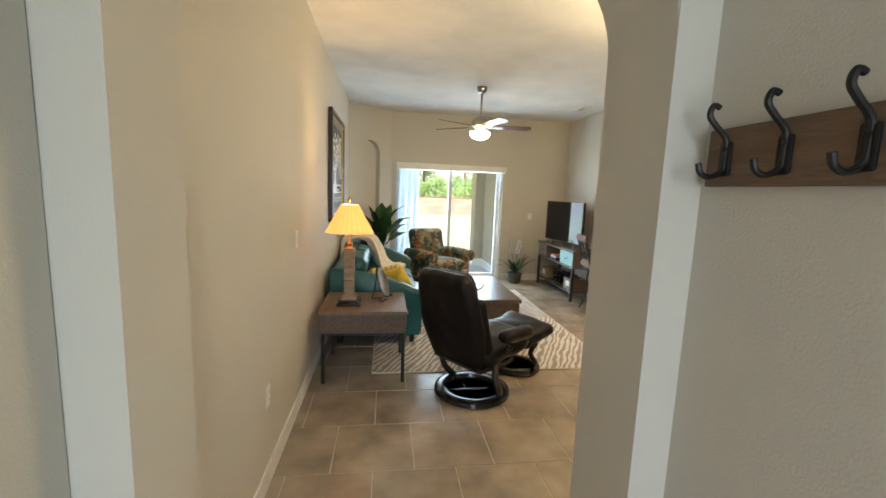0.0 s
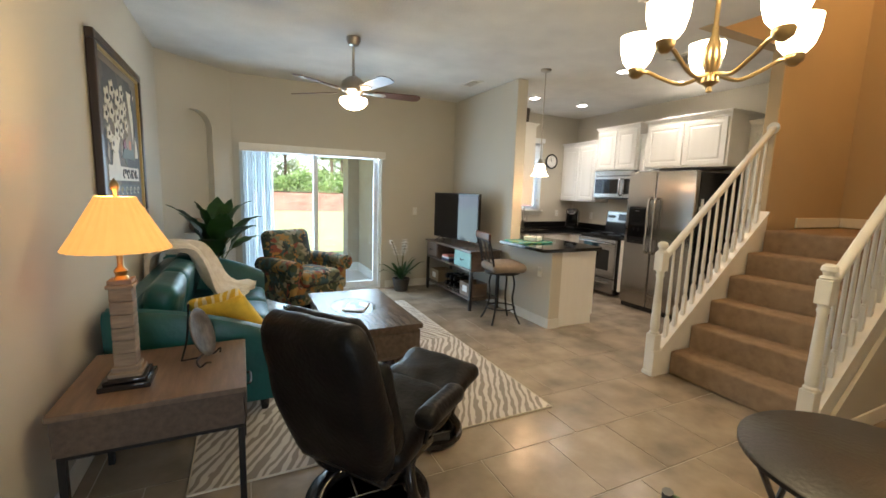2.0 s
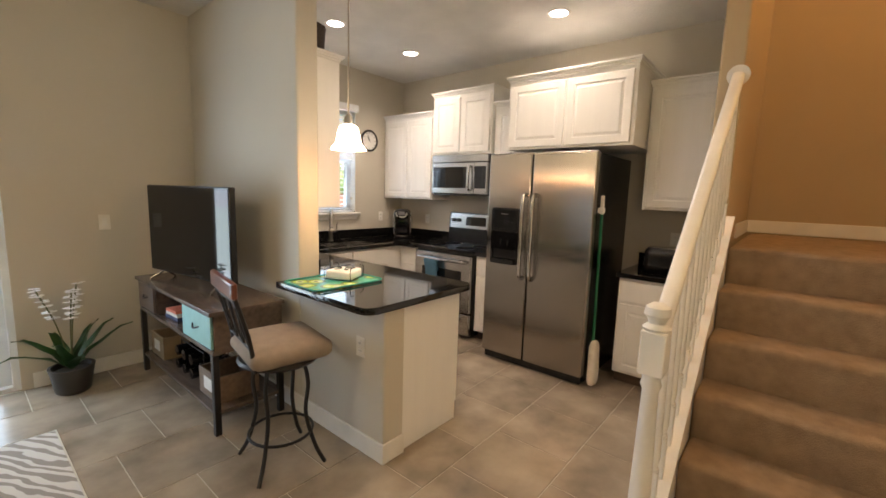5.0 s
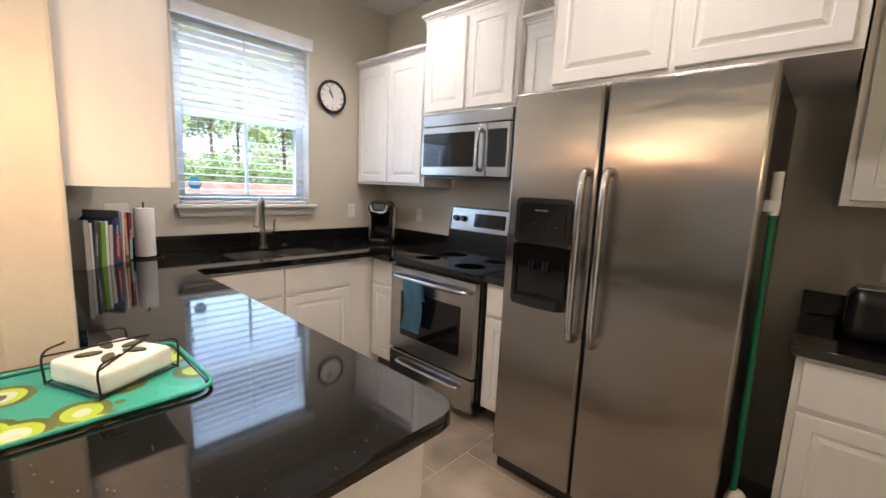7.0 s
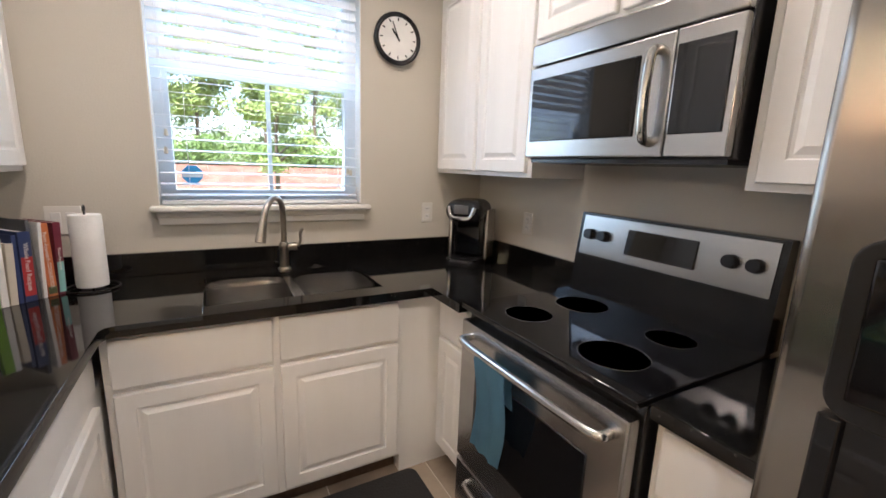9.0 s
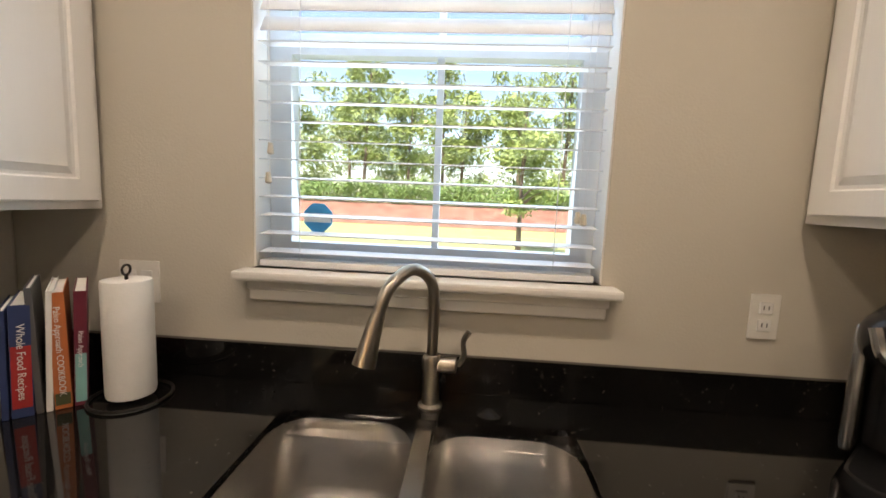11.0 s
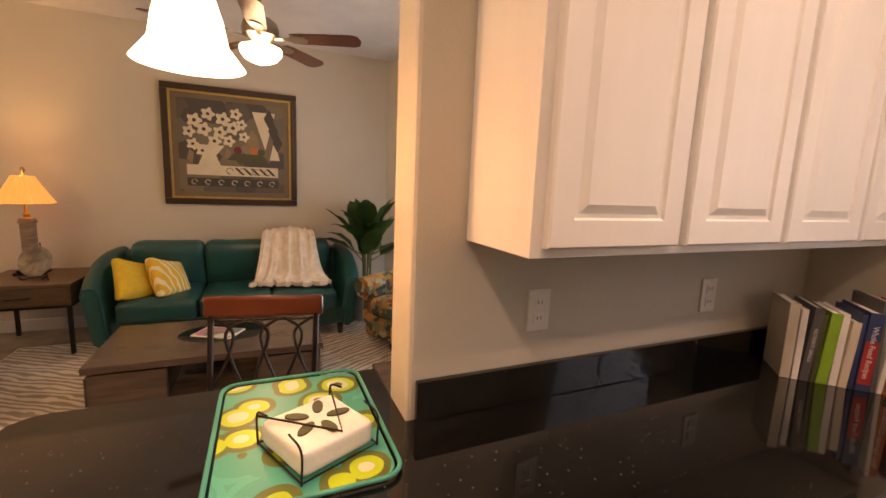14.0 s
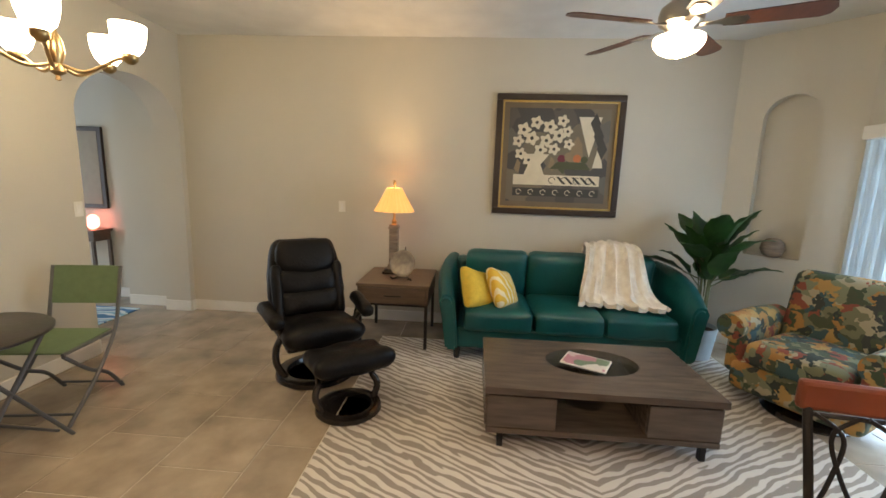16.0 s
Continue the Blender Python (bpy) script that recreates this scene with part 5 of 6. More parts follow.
for nm, y, x, rz, mt_ in (("plain bright yellow throw pillow on the sofa", 4.29, 0.0, 18, "yellow"), ("yellow patterned throw pillow on the sofa", 4.51, -0.06, 35, "yellow2")):
    t = thing("throw_pillow", nm, "pillow", (x, y, 0.58), 0, "sofa pillows")
    part("cover", cushion(0.38, 0.40, 0.10, 0.05, 0.045, pose(0, 0, 0, -42 + rz * 0.3, 58, rz), pinch=0.10), mt_, t)
th = thing("throw_blanket", "cream fleece throw draped over the sofa back", "blanket", (0, -0.05, 0))
own = bmesh.new()
rows = []
rr = random.Random(4)
prof = [(-0.68, 0.72), (-0.65, 0.92), (-0.50, 0.985), (-0.31, 0.95), (-0.20, 0.78), (-0.13, 0.62), (-0.04, 0.54), (0.10, 0.52)]
prof = smooth_path([(x, 0, z) for x, z in prof], 4)
for i, p in enumerate(prof):
    t = i / (len(prof) - 1)
    row = []
    for j in range(25):
        u = j / 24 - 0.5
        w = 0.44 + 0.30 * t - 0.10 * math.sin(math.pi * t)
        fold = 0.022 * math.sin(j * 1.15 + 3 * t) + 0.012 * math.sin(j * 2.7 + 5 * t)
        sag = 0.05 * t * math.sin(u * 5)
        row.append(own.verts.new((p.x + sag + fold * (1 if t > 0.3 else 0.3), 5.60 + u * w - 0.03 * t, p.z + abs(fold) * 0.9 - 0.10 * abs(u) * (1 - t))))
    rows.append(row)
for a, b in zip(rows, rows[1:]):
    for j in range(24):
        own.faces.new((a[j], a[j + 1], b[j + 1], b[j]))
bmesh.ops.recalc_face_normals(own, faces=own.faces[:])
bmesh.ops.solidify(own, geom=own.faces[:], thickness=0.035)
part("fleece", own, "fur", th)

# coffee table
cf = thing("coffee_table", "weathered dark wood coffee table with an oval glass inset", "coffee table")
hole = [(0.98 + 0.20 * math.cos(radians(a)), 5.02 + 0.29 * math.sin(radians(a))) for a in range(0, 360, 10)]
own = bmesh.new()
X0_, Y0_, X1_, Y1_ = 0.66, 4.33, 1.40, 5.64
for z in (0.362, 0.402):
    outer = []
    for a in range(0, 360, 10):
        c, s = math.cos(radians(a)), math.sin(radians(a))
        cx, cy = 0.98, 5.02
        tt = min((X1_ - cx) / c if c > 1e-6 else 9, (X0_ - cx) / c if c < -1e-6 else 9, (Y1_ - cy) / s if s > 1e-6 else 9, (Y0_ - cy) / s if s < -1e-6 else 9)
        outer.append((cx + tt * c, cy + tt * s))
    for qx, qy in ((X0_, Y0_), (X1_, Y0_), (X1_, Y1_), (X0_, Y1_)):
        i = min(range(36), key=lambda k: (outer[k][0] - qx) ** 2 + (outer[k][1] - qy) ** 2)
        outer[i] = (qx, qy)
    if z < 0.38:
        lo = [own.verts.new((*p, z)) for p in outer], [own.verts.new((*p, z)) for p in hole]
    else:
        hi = [own.verts.new((*p, z)) for p in outer], [own.verts.new((*p, z)) for p in hole]
for i in range(36):
    j = (i + 1) % 36
    own.faces.new((hi[0][i], hi[0][j], hi[1][j], hi[1][i]))
    own.faces.new((lo[0][i], lo[1][i], lo[1][j], lo[0][j]))
    own.faces.new((lo[0][i], lo[0][j], hi[0][j], hi[0][i]))
    own.faces.new((lo[1][i], hi[1][i], hi[1][j], lo[1][j]))
bmesh.ops.recalc_face_normals(own, faces=own.faces[:])
part("tabletop", own, "ctop", cf, "", False)
part("glass_inset", prism([(0.98 + 0.196 * math.cos(radians(a)), 5.02 + 0.286 * math.sin(radians(a))) for a in range(0, 360, 8)], 0.388, 0.400), "smoke", cf, "oval smoked glass", False).visible_shadow = False
part("bottom_panel", box(0.675, 4.345, 0.115, 1.385, 5.625, 0.149, 0.003), "ctop", cf)
part("back_panel", box(0.675, 4.361, 0.15, 0.69, 5.609, 0.361), "ctop", cf, "", False)
for y0, y1 in ((4.345, 4.36), (5.61, 5.625)):
    part("side_panel", box(0.675, y0, 0.15, 1.36, y1, 0.361, 0.001), "ctop", cf)
for y0 in (4.72, 5.23):
    part("divider", box(0.69, y0, 0.15, 1.36, y0 + 0.015, 0.361), "ctop", cf, "", False)
for a, b in ((4.347, 4.732), (5.233, 5.623)):
    part("drawer_front", box(1.362, a, 0.155, 1.385, b, 0.345, 0.003), "ctop", cf)
part("end_panel", box(0.68, 4.335, 0.16, 1.38, 4.344, 0.33, 0.003), "ctop", cf)
for x, y in ((1.335, 4.43), (1.335, 5.56), (0.72, 4.43), (0.72, 5.56)):
    part("leg", box(x - 0.017, y - 0.017, 0.012, x + 0.017, y + 0.017, 0.115, 0.002), "iron", cf)
mg = thing("magazine", "open glossy magazine with a pink cover on the coffee table", "magazine", (1.0, 4.98, 0.403), 62)
part("pages", box(-0.14, -0.10, 0, 0.14, 0.10, 0.008, 0.002), "paper", mg)
part("cover_picture", box(-0.13, -0.09, 0.008, 0.13, 0.09, 0.0088), patterned("magazine_print", [(0.7, 0.68, 0.64), (0.45, 0.2, 0.26), (0.12, 0.2, 0.12), (0.6, 0.5, 0.5)], 9, 0.3), mg, "", False)


def steel_table():
    t = thing("side_table", "weathered wood side table with a drawer on dark metal legs", "side table")
    part("tabletop", box(-0.63, 3.215, 0.575, 0.065, 3.87, 0.60, 0.003), "tabletop", t)
    part("body", box(-0.62, 3.225, 0.42, 0.055, 3.86, 0.574, 0.003), "wood", t)
    d = part("drawer_front", box(0.056, 3.25, 0.43, 0.066, 3.835, 0.565, 0.003), "wood", t)
    part("handle", tube(smooth_path([(0.066, 3.47, 0.50), (0.085, 3.485, 0.50), (0.085, 3.60, 0.50), (0.066, 3.615, 0.50)]), 0.006, 8), "iron", d)
    part("leg_frame", box(-0.61, 3.235, 0.40, 0.045, 3.85, 0.419), "iron", t, "", False)
    for x in (-0.595, 0.04):
        for y in (3.245, 3.84):
            part("leg", box(x - 0.014, y - 0.014, 0.012 if (x > 0 and y > 3.5) else 0.0, x + 0.014, y + 0.014, 0.40, 0.002), "iron", t)


steel_table()
tl = thing("table_lamp", "stone column table lamp with a lit pleated shade", "table lamp", (-0.41, 3.46, 0.6))
q = box(-0.095, -0.095, 0, 0.095, 0.095, 0.025, 0.004)
box(-0.08, -0.08, 0.025, 0.08, 0.08, 0.045, 0.006, q)
part("plinth", q, "darkwood", tl)
q = box(-0.062, -0.062, 0.045, 0.062, 0.062, 0.065, 0.004)
box(-0.05, -0.05, 0.065, 0.05, 0.05, 0.09, 0.004, q)
part("column_foot", q, "stone", tl)
for k in range(6):
    part("stone_block", box(-0.042, -0.042, 0.09 + k * 0.058, 0.042, 0.042, 0.147 + k * 0.058, 0.006), "stone", tl)
q = box(-0.05, -0.05, 0.437, 0.05, 0.05, 0.455, 0.004)
box(-0.044, -0.044, 0.455, 0.044, 0.044, 0.475, 0.004, q)
part("capital", q, "stone", tl)
part("neck", lathe([(0.03, 0.475), (0.02, 0.49), (0.026, 0.51), (0.012, 0.53), (0.012, 0.60)], 16), "brass", tl)
part("shade", lathe([(0.192, 0.605), (0.155, 0.67), (0.11, 0.755), (0.07, 0.83), (0.067, 0.83), (0.15, 0.67), (0.187, 0.605)], 96, wave=24, depth=0.025), "shade", tl, "lit pleated amber silk shade")
part("finial", lathe([(0.01, 0.825), (0.006, 0.85), (0.018, 0.868), (0.016, 0.885), (0.0, 0.91)], 12), "brass", tl)
pl = thing("decorative_plate", "round silver clock plate on a scrolled iron stand", "plate stand", (-0.14, 3.60, 0.6), 75)
part("plate", lathe([(0.0, 0.0), (0.09, 0.0), (0.12, 0.012), (0.125, 0.018), (0.12, 0.02), (0.09, 0.01), (0.0, 0.008)], 32), mat("dark_pewter", (0.24, 0.21, 0.18), 0.42, 0.8, colour2=(0.12, 0.105, 0.09), scale=22, bump=0.2, bscale=60), pl).matrix_local = pose(0, 0, 0.15, 72)
q = tube(smooth_path([(-0.07, -0.07, 0.02), (-0.10, -0.06, 0.03), (-0.09, -0.03, 0.005), (-0.05, 0, 0.02), (0.05, 0, 0.02), (0.09, -0.03, 0.005), (0.10, -0.06, 0.03), (0.07, -0.07, 0.02)]), 0.005, 6)
tube(smooth_path([(0, 0.09, 0.004), (0, 0.06, 0.12), (0, 0.045, 0.30)]), 0.005, 6, q)
tube([(0, 0.09, 0.005), (0, 0.0, 0.02)], 0.004, 6, q)
part("stand", q, "iron", pl)

# picture
pc = thing("painting", "framed still life of white flowers in muted browns", "painting", (LX + 0.002, 0, 0))
q = bmesh.new()
for y0, z0, y1, z1 in ((4.405, 1.205, 5.63, 1.265), (4.405, 2.305, 5.63, 2.365), (4.405, 1.265, 4.465, 2.305), (5.57, 1.265, 5.63, 2.305)):
    box(0, y0, z0, 0.045, y1, z1, 0.008, q)
part("frame", q, "frame", pc)
q = bmesh.new()
for y0, z0, y1, z1 in ((4.465, 1.265, 5.57, 1.283), (4.465, 2.287, 5.57, 2.305), (4.465, 1.283, 4.483, 2.287), (5.552, 1.283, 5.57, 2.287)):
    box(0, y0, z0, 0.035, y1, z1, 0.003, q)
part("gold_liner", q, "gold", pc)
part("mat_board", box(0, 4.483, 1.283, 0.018, 5.552, 2.287), "tan_mat", pc, "", False)
part("canvas", box(0.018, 4.535, 1.335, 0.022, 5.50, 2.235), patterned("canvas_ground", [(0.10, 0.09, 0.075), (0.17, 0.14, 0.10), (0.13, 0.12, 0.10), (0.07, 0.065, 0.06)], 5, 0.7), pc, "", False)
rr = random.Random(8)


def paint_shape(ol, material, h=0.0238):
    part("brush_shape", prism(ol, 0.022, h, None, UPX), material, pc, "", False)


for k, (y, z, r) in enumerate(((4.68, 2.03, 0.06), (4.80, 2.10, 0.055), (4.93, 2.06, 0.06), (5.05, 2.12, 0.05), (4.63, 1.92, 0.05), (4.76, 1.95, 0.06), (4.90, 1.93, 0.055), (5.02, 1.98, 0.06), (4.85, 1.84, 0.055), (4.98, 1.85, 0.05), (4.66, 1.80, 0.05), (4.74, 1.74, 0.05), (5.10, 2.02, 0.045), (5.12, 1.90, 0.045))):
    paint_shape([(y + r * (1 + 0.22 * math.cos(5 * a)) * math.cos(a), z + r * (1 + 0.22 * math.cos(5 * a)) * math.sin(a)) for a in [i * 2 * math.pi / 30 for i in range(30)]], "canvas_cream", 0.0238 + 0.0003 * k)
    paint_shape([(y + r * 0.3 * math.cos(a), z + r * 0.3 * math.sin(a)) for a in [i * 2 * math.pi / 12 for i in range(12)]], "canvas_grey", 0.029)
paint_shape([(4.70, 1.60), (4.90, 1.60), (4.86, 1.70), (4.94, 1.80), (4.66, 1.80), (4.74, 1.70)], "canvas_cream", 0.0236)
paint_shape([(5.20, 2.16), (5.42, 2.16), (5.32, 1.78)], "canvas_cream", 0.0236)
paint_shape([(5.13, 1.72), (5.27, 1.72), (5.25, 1.90), (5.20, 1.98), (5.15, 1.90)], "canvas_brown", 0.0242)
paint_shape([(5.36, 1.68), (5.46, 1.68), (5.41, 1.90)], "canvas_cream", 0.0236)
paint_shape([(4.95, 1.66), (5.35, 1.66), (5.28, 1.73), (5.02, 1.73)], "olive", 0.0246)
paint_shape([(4.60, 1.50), (5.44, 1.50), (5.44, 1.60), (4.60, 1.60)], "canvas_cream", 0.0234)
paint_shape([(4.60, 1.39), (5.44, 1.39), (5.44, 1.47), (4.60, 1.47)], "canvas_grey", 0.0234)
for k, (y, z, r) in enumerate(((5.06, 1.76, 0.04), (5.13, 1.78, 0.045), (5.21, 1.765, 0.04), (5.28, 1.755, 0.035))):
    paint_shape([(y + r * math.cos(i * 0.5236), z + r * math.sin(i * 0.5236)) for i in range(12)], ("maroon", "canvas_brown", "orange", "olive")[k], 0.0243)
for k in range(3):
    y = 5.36 + 0.04 * k
    paint_shape([(y, 2.20 - 0.12 * k), (y + 0.05, 2.10 - 0.12 * k), (y, 2.0 - 0.12 * k), (y - 0.05, 2.10 - 0.12 * k)], "canvas_grey", 0.0250)
for k in range(5):
    paint_shape([(5.02 + k * 0.075, 1.585), (5.05 + k * 0.075, 1.585), (5.12 + k * 0.075, 1.515), (5.09 + k * 0.075, 1.515)], "canvas_grey", 0.0241)
for k in range(6):
    y, z = 4.60 + 0.11 * k, 1.70 + 0.03 * (k % 2)
    paint_shape([(y, z - 0.05), (y + 0.05, z - 0.09), (y + 0.065, z + 0.01), (y + 0.03, z + 0.05)], ("canvas_brown", "olive", "canvas_grey")[k % 3], 0.0232)
for k in range(7):
    y = 4.66 + k * 0.12
    q = tube(arc((0.0246, y, 1.43), 0.024, 0, 300, 12, "x"), 0.003, 5)
    part("brush_scroll", q, "canvas_cream", pc)
for k in range(4):
    q = tube(arc((0.0250, 4.98 + k * 0.12, 1.55), 0.03, 20 * k, 20 * k + 280, 12, "x"), 0.004, 5)
    part("brush_scroll", q, "canvas_grey", pc)

# recliner and ottoman
def shell(sx, sy, sz, widths, m, dip=0.0, lumps=0.012, seed=0, n=14):
    """A padded back panel whose width follows widths from bottom to top; dip bows its lower edge."""
    own = cushion(sx, sy, sz, min(0.07, sz / 2), 0.018, None, n, lumps, seed)
    for v in own.verts:
        t = max(0.0, min(1.0, v.co.y / sy + 0.5)) * (len(widths) - 1)
        i = min(int(t), len(widths) - 2)
        k = widths[i] + (widths[i + 1] - widths[i]) * (t - i)
        u = v.co.x / (sx / 2)
        v.co.x *= k
        v.co.y -= dip * (1 - u * u) * (1 - min(1.0, t / (len(widths) - 1)))
    own.transform(m)
    return own


rc = thing("recliner", "black leather reclining chair on a round wooden base", "recliner", (0.583, 3.047, 0.0), -54)
part("base_ring", lathe([(0.285, 0.0), (0.30, 0.012), (0.295, 0.04), (0.27, 0.05), (0.215, 0.045), (0.205, 0.02), (0.215, 0.0), (0.285, 0.0)], 40), "darkwood", rc)
for s in (-1, 1):
    part("base_upright", tube(smooth_path([(s * 0.24, 0.05, 0.04), (s * 0.285, -0.02, 0.12), (s * 0.28, -0.06, 0.22), (s * 0.25, -0.02, 0.32), (s * 0.27, 0.10, 0.42), (s * 0.32, 0.12, 0.50)]), 0.026, 10), "darkwood", rc)
    part("arm_spindle", tube([(s * 0.31, 0.00, 0.40), (s * 0.325, 0.02, 0.51)], 0.012, 8), "darkwood", rc)
    part("armrest", cushion(0.105, 0.40, 0.085, 0.04, 0.012, pose(s * 0.335, 0.09, 0.545, -6, 0, s * 5), lumps=0.006), "leather", rc)
part("seat_frame", box(-0.25, -0.20, 0.27, 0.25, 0.20, 0.32, 0.02), "darkwood", rc)
part("seat_cushion", cushion(0.56, 0.56, 0.15, 0.07, 0.03, pose(0, 0.10, 0.39, 7), lumps=0.018, seed=1, n=12), "leather", rc)
part("backrest", shell(0.60, 0.74, 0.13, (0.80, 0.93, 1.0, 0.98, 0.90, 0.78), pose(0, -0.265, 0.655, 107)), "leather", rc)
part("headrest", shell(0.46, 0.25, 0.09, (0.90, 1.02, 1.0, 0.86), pose(0, -0.275, 0.895, 107), 0.05, 0.008, 8, 10), "leather", rc)
part("mid_pad", shell(0.47, 0.20, 0.075, (0.98, 1.04, 1.03, 0.98), pose(0, -0.215, 0.70, 106), 0.02, 0.012, 7, 10), "leather", rc)
part("lumbar_pad", shell(0.45, 0.20, 0.085, (0.94, 1.0, 1.03, 1.0), pose(0, -0.155, 0.535, 104), 0.0, 0.014, 6, 10), "leather", rc)
for s in (-1, 1):
    part("side_bolster", cushion(0.085, 0.44, 0.10, 0.04, 0.01, pose(s * 0.235, -0.185, 0.62, 106, 0, 0), lumps=0.008, seed=s), "leather", rc)
ot = thing("ottoman", "black leather footstool on a round wooden ring base", "ottoman", (1.075, 3.455, 0.012), -54)
part("base_ring", lathe([(0.205, 0.0), (0.215, 0.01), (0.21, 0.035), (0.19, 0.042), (0.15, 0.038), (0.145, 0.015), (0.15, 0.0), (0.205, 0.0)], 36), "darkwood", ot)
for s in (-1, 1):
    part("base_upright", tube(smooth_path([(s * 0.175, 0.0, 0.035), (s * 0.21, -0.02, 0.12), (s * 0.18, -0.05, 0.20), (s * 0.20, 0.0, 0.29)]), 0.022, 10), "darkwood", ot)
part("cushion", cushion(0.50, 0.42, 0.12, 0.055, 0.03, pose(0, 0, 0.35, 10), lumps=0.020, seed=2, n=12), "leather", ot)

# armchair
ac = thing("armchair", "swivel armchair in dark tropical leaf print fabric", "armchair", (0.74, 6.57, 0.0), -148)
part("swivel_base", lathe([(0.25, 0.003), (0.26, 0.02), (0.24, 0.045), (0.08, 0.06), (0.08, 0.12)], 32), "darkwood", ac)
part("body", box(-0.37, -0.33, 0.12, 0.37, 0.33, 0.34, 0.05, segs=3), "floral", ac)
part("seat_cushion", cushion(0.56, 0.60, 0.17, 0.06, 0.02, pose(0, 0.07, 0.415)), "floral", ac)
part("backrest", cushion(0.64, 0.60, 0.19, 0.08, 0.03, pose(0, -0.31, 0.66, 104), n=11), "floral", ac)
for s in (-1, 1):
    part("arm", cushion(0.13, 0.62, 0.34, 0.05, 0.0, pose(s * 0.36, 0.0, 0.39)), "floral", ac)
    part("arm_roll", tube([(s * 0.385, -0.30, 0.56), (s * 0.39, 0.0, 0.575), (s * 0.385, 0.32, 0.565), (s * 0.385, 0.345, 0.565)], 0.092, 18), "floral", ac)

# plant
pp = thing("potted_plant", "tall broad-leaved potted plant in a pale pot", "plant", (-0.19, 6.30, 0.0))
part("pot", lathe([(0.10, 0), (0.115, 0.01), (0.145, 0.28), (0.15, 0.30), (0.135, 0.30), (0.13, 0.26), (0.0, 0.26)], 28), "pot", pp)
part("soil", lathe([(0.0, 0.27), (0.13, 0.268), (0.13, 0.262)], 20), "soil", pp)


def leaf_blade(base, out, length, width, droop, n=8):
    """A broad curved leaf with a folded midrib."""
    own = bmesh.new()
    o = Vector((out[0], out[1], 0)).normalized()
    side = Vector((-o.y, o.x, 0))
    rows, p = [], Vector(base)
    el = out[2]
    for i in range(n + 1):
        t = i / n
        w = width * math.sin(math.pi * (0.06 + 0.94 * t) ** 0.8) * (1 - 0.25 * t) + 0.002
        e = el - droop * t * t
        d = o * math.cos(e) + Vector((0, 0, 1)) * math.sin(e)
        nrm = side.cross(d)
        rip = 0.008 * math.sin(i * 2.3)
        rows.append([own.verts.new(p + side * w * k + nrm * (0.22 * w * abs(k)) * -1 + nrm * rip * abs(k)) for k in (-1, -0.5, 0, 0.5, 1)])
        p = p + d * (length / n)
    for a, b in zip(rows, rows[1:]):
        for j in range(4):
            own.faces.new((a[j], a[j + 1], b[j + 1], b[j]))
    bmesh.ops.solidify(own, geom=own.faces[:], thickness=0.002)
    return own


rr = random.Random(12)
for k in range(4):
    a = k * 1.7
    part("stem", tube(smooth_path([(0.03 * math.cos(a), 0.03 * math.sin(a), 0.26), (0.04 * math.cos(a), 0.04 * math.sin(a), 0.5), (0.05 * math.cos(a), 0.05 * math.sin(a), 0.92)]), 0.014, 8, taper=0.6), "stem", pp)
for k in range(22):
    a = k * 2.399 + 0.3
    h = 0.58 + 0.07 * (k % 6)
    e0 = rr.uniform(0.35, 1.4) if k % 6 else 1.45
    base = Vector((0.04 * math.cos(a), 0.04 * math.sin(a), h))
    tip = base + Vector((math.cos(a) * math.cos(e0), math.sin(a) * math.cos(e0), math.sin(e0))) * 0.16
    part("leaf_stalk", tube([base, tip], 0.006, 6), "stem", pp)
    part("leaf", leaf_blade(tip, (math.cos(a), math.sin(a), e0), rr.uniform(0.32, 0.46), rr.uniform(0.10, 0.14), rr.uniform(0.4, 1.1)), "leaf", pp)
fp = thing("orchid_plant", "small potted white orchid with dark strap leaves", "plant", (2.18, 7.02, 0.0))
fp.scale = (1.25, 1.25, 1.25)
part("pot", lathe([(0.07, 0), (0.08, 0.01), (0.10, 0.13), (0.105, 0.15), (0.09, 0.15), (0.085, 0.12), (0, 0.12)], 22), "darkpot", fp)
for k in range(9):
    a = k * 2.399
    part("leaf", leaf_blade((0, 0, 0.13), (math.cos(a), math.sin(a), rr.uniform(0.7, 1.2)), rr.uniform(0.26, 0.38), 0.028, rr.uniform(0.3, 1.2), 6), "leaf", fp)
for k in range(3):
    a = 1.0 + k * 1.9
    pts = smooth_path([(0, 0, 0.13), (0.05 * math.cos(a), 0.05 * math.sin(a), 0.40), (0.12 * math.cos(a), 0.12 * math.sin(a), 0.60)])
    part("flower_stem", tube(pts, 0.004, 6), "stem", fp)
    for j in range(6):
        p = pts[-1 - j]
        q = bmesh.new()
        for i in range(5):
            e = i * 1.2566
            lathe([(0, -0.004), (0.016, 0.0), (0, 0.004)], 8, (p.x + 0.018 * math.cos(e) + rr.uniform(-0.01, 0.01), p.y + 0.018 * math.sin(e), p.z + rr.uniform(-0.006, 0.006)), q)
        part("blossom", q, "white", fp)
dc = thing("niche_vase", "small round brown woven ball vase in the wall niche", "vase", (-0.418, 6.973, 0.921))
part("vase_body", lathe([(0.04, 0), (0.075, 0.02), (0.095, 0.07), (0.085, 0.13), (0.05, 0.165), (0.03, 0.17), (0.0, 0.165)], 22, wave=11, depth=0.02), "stone", dc)

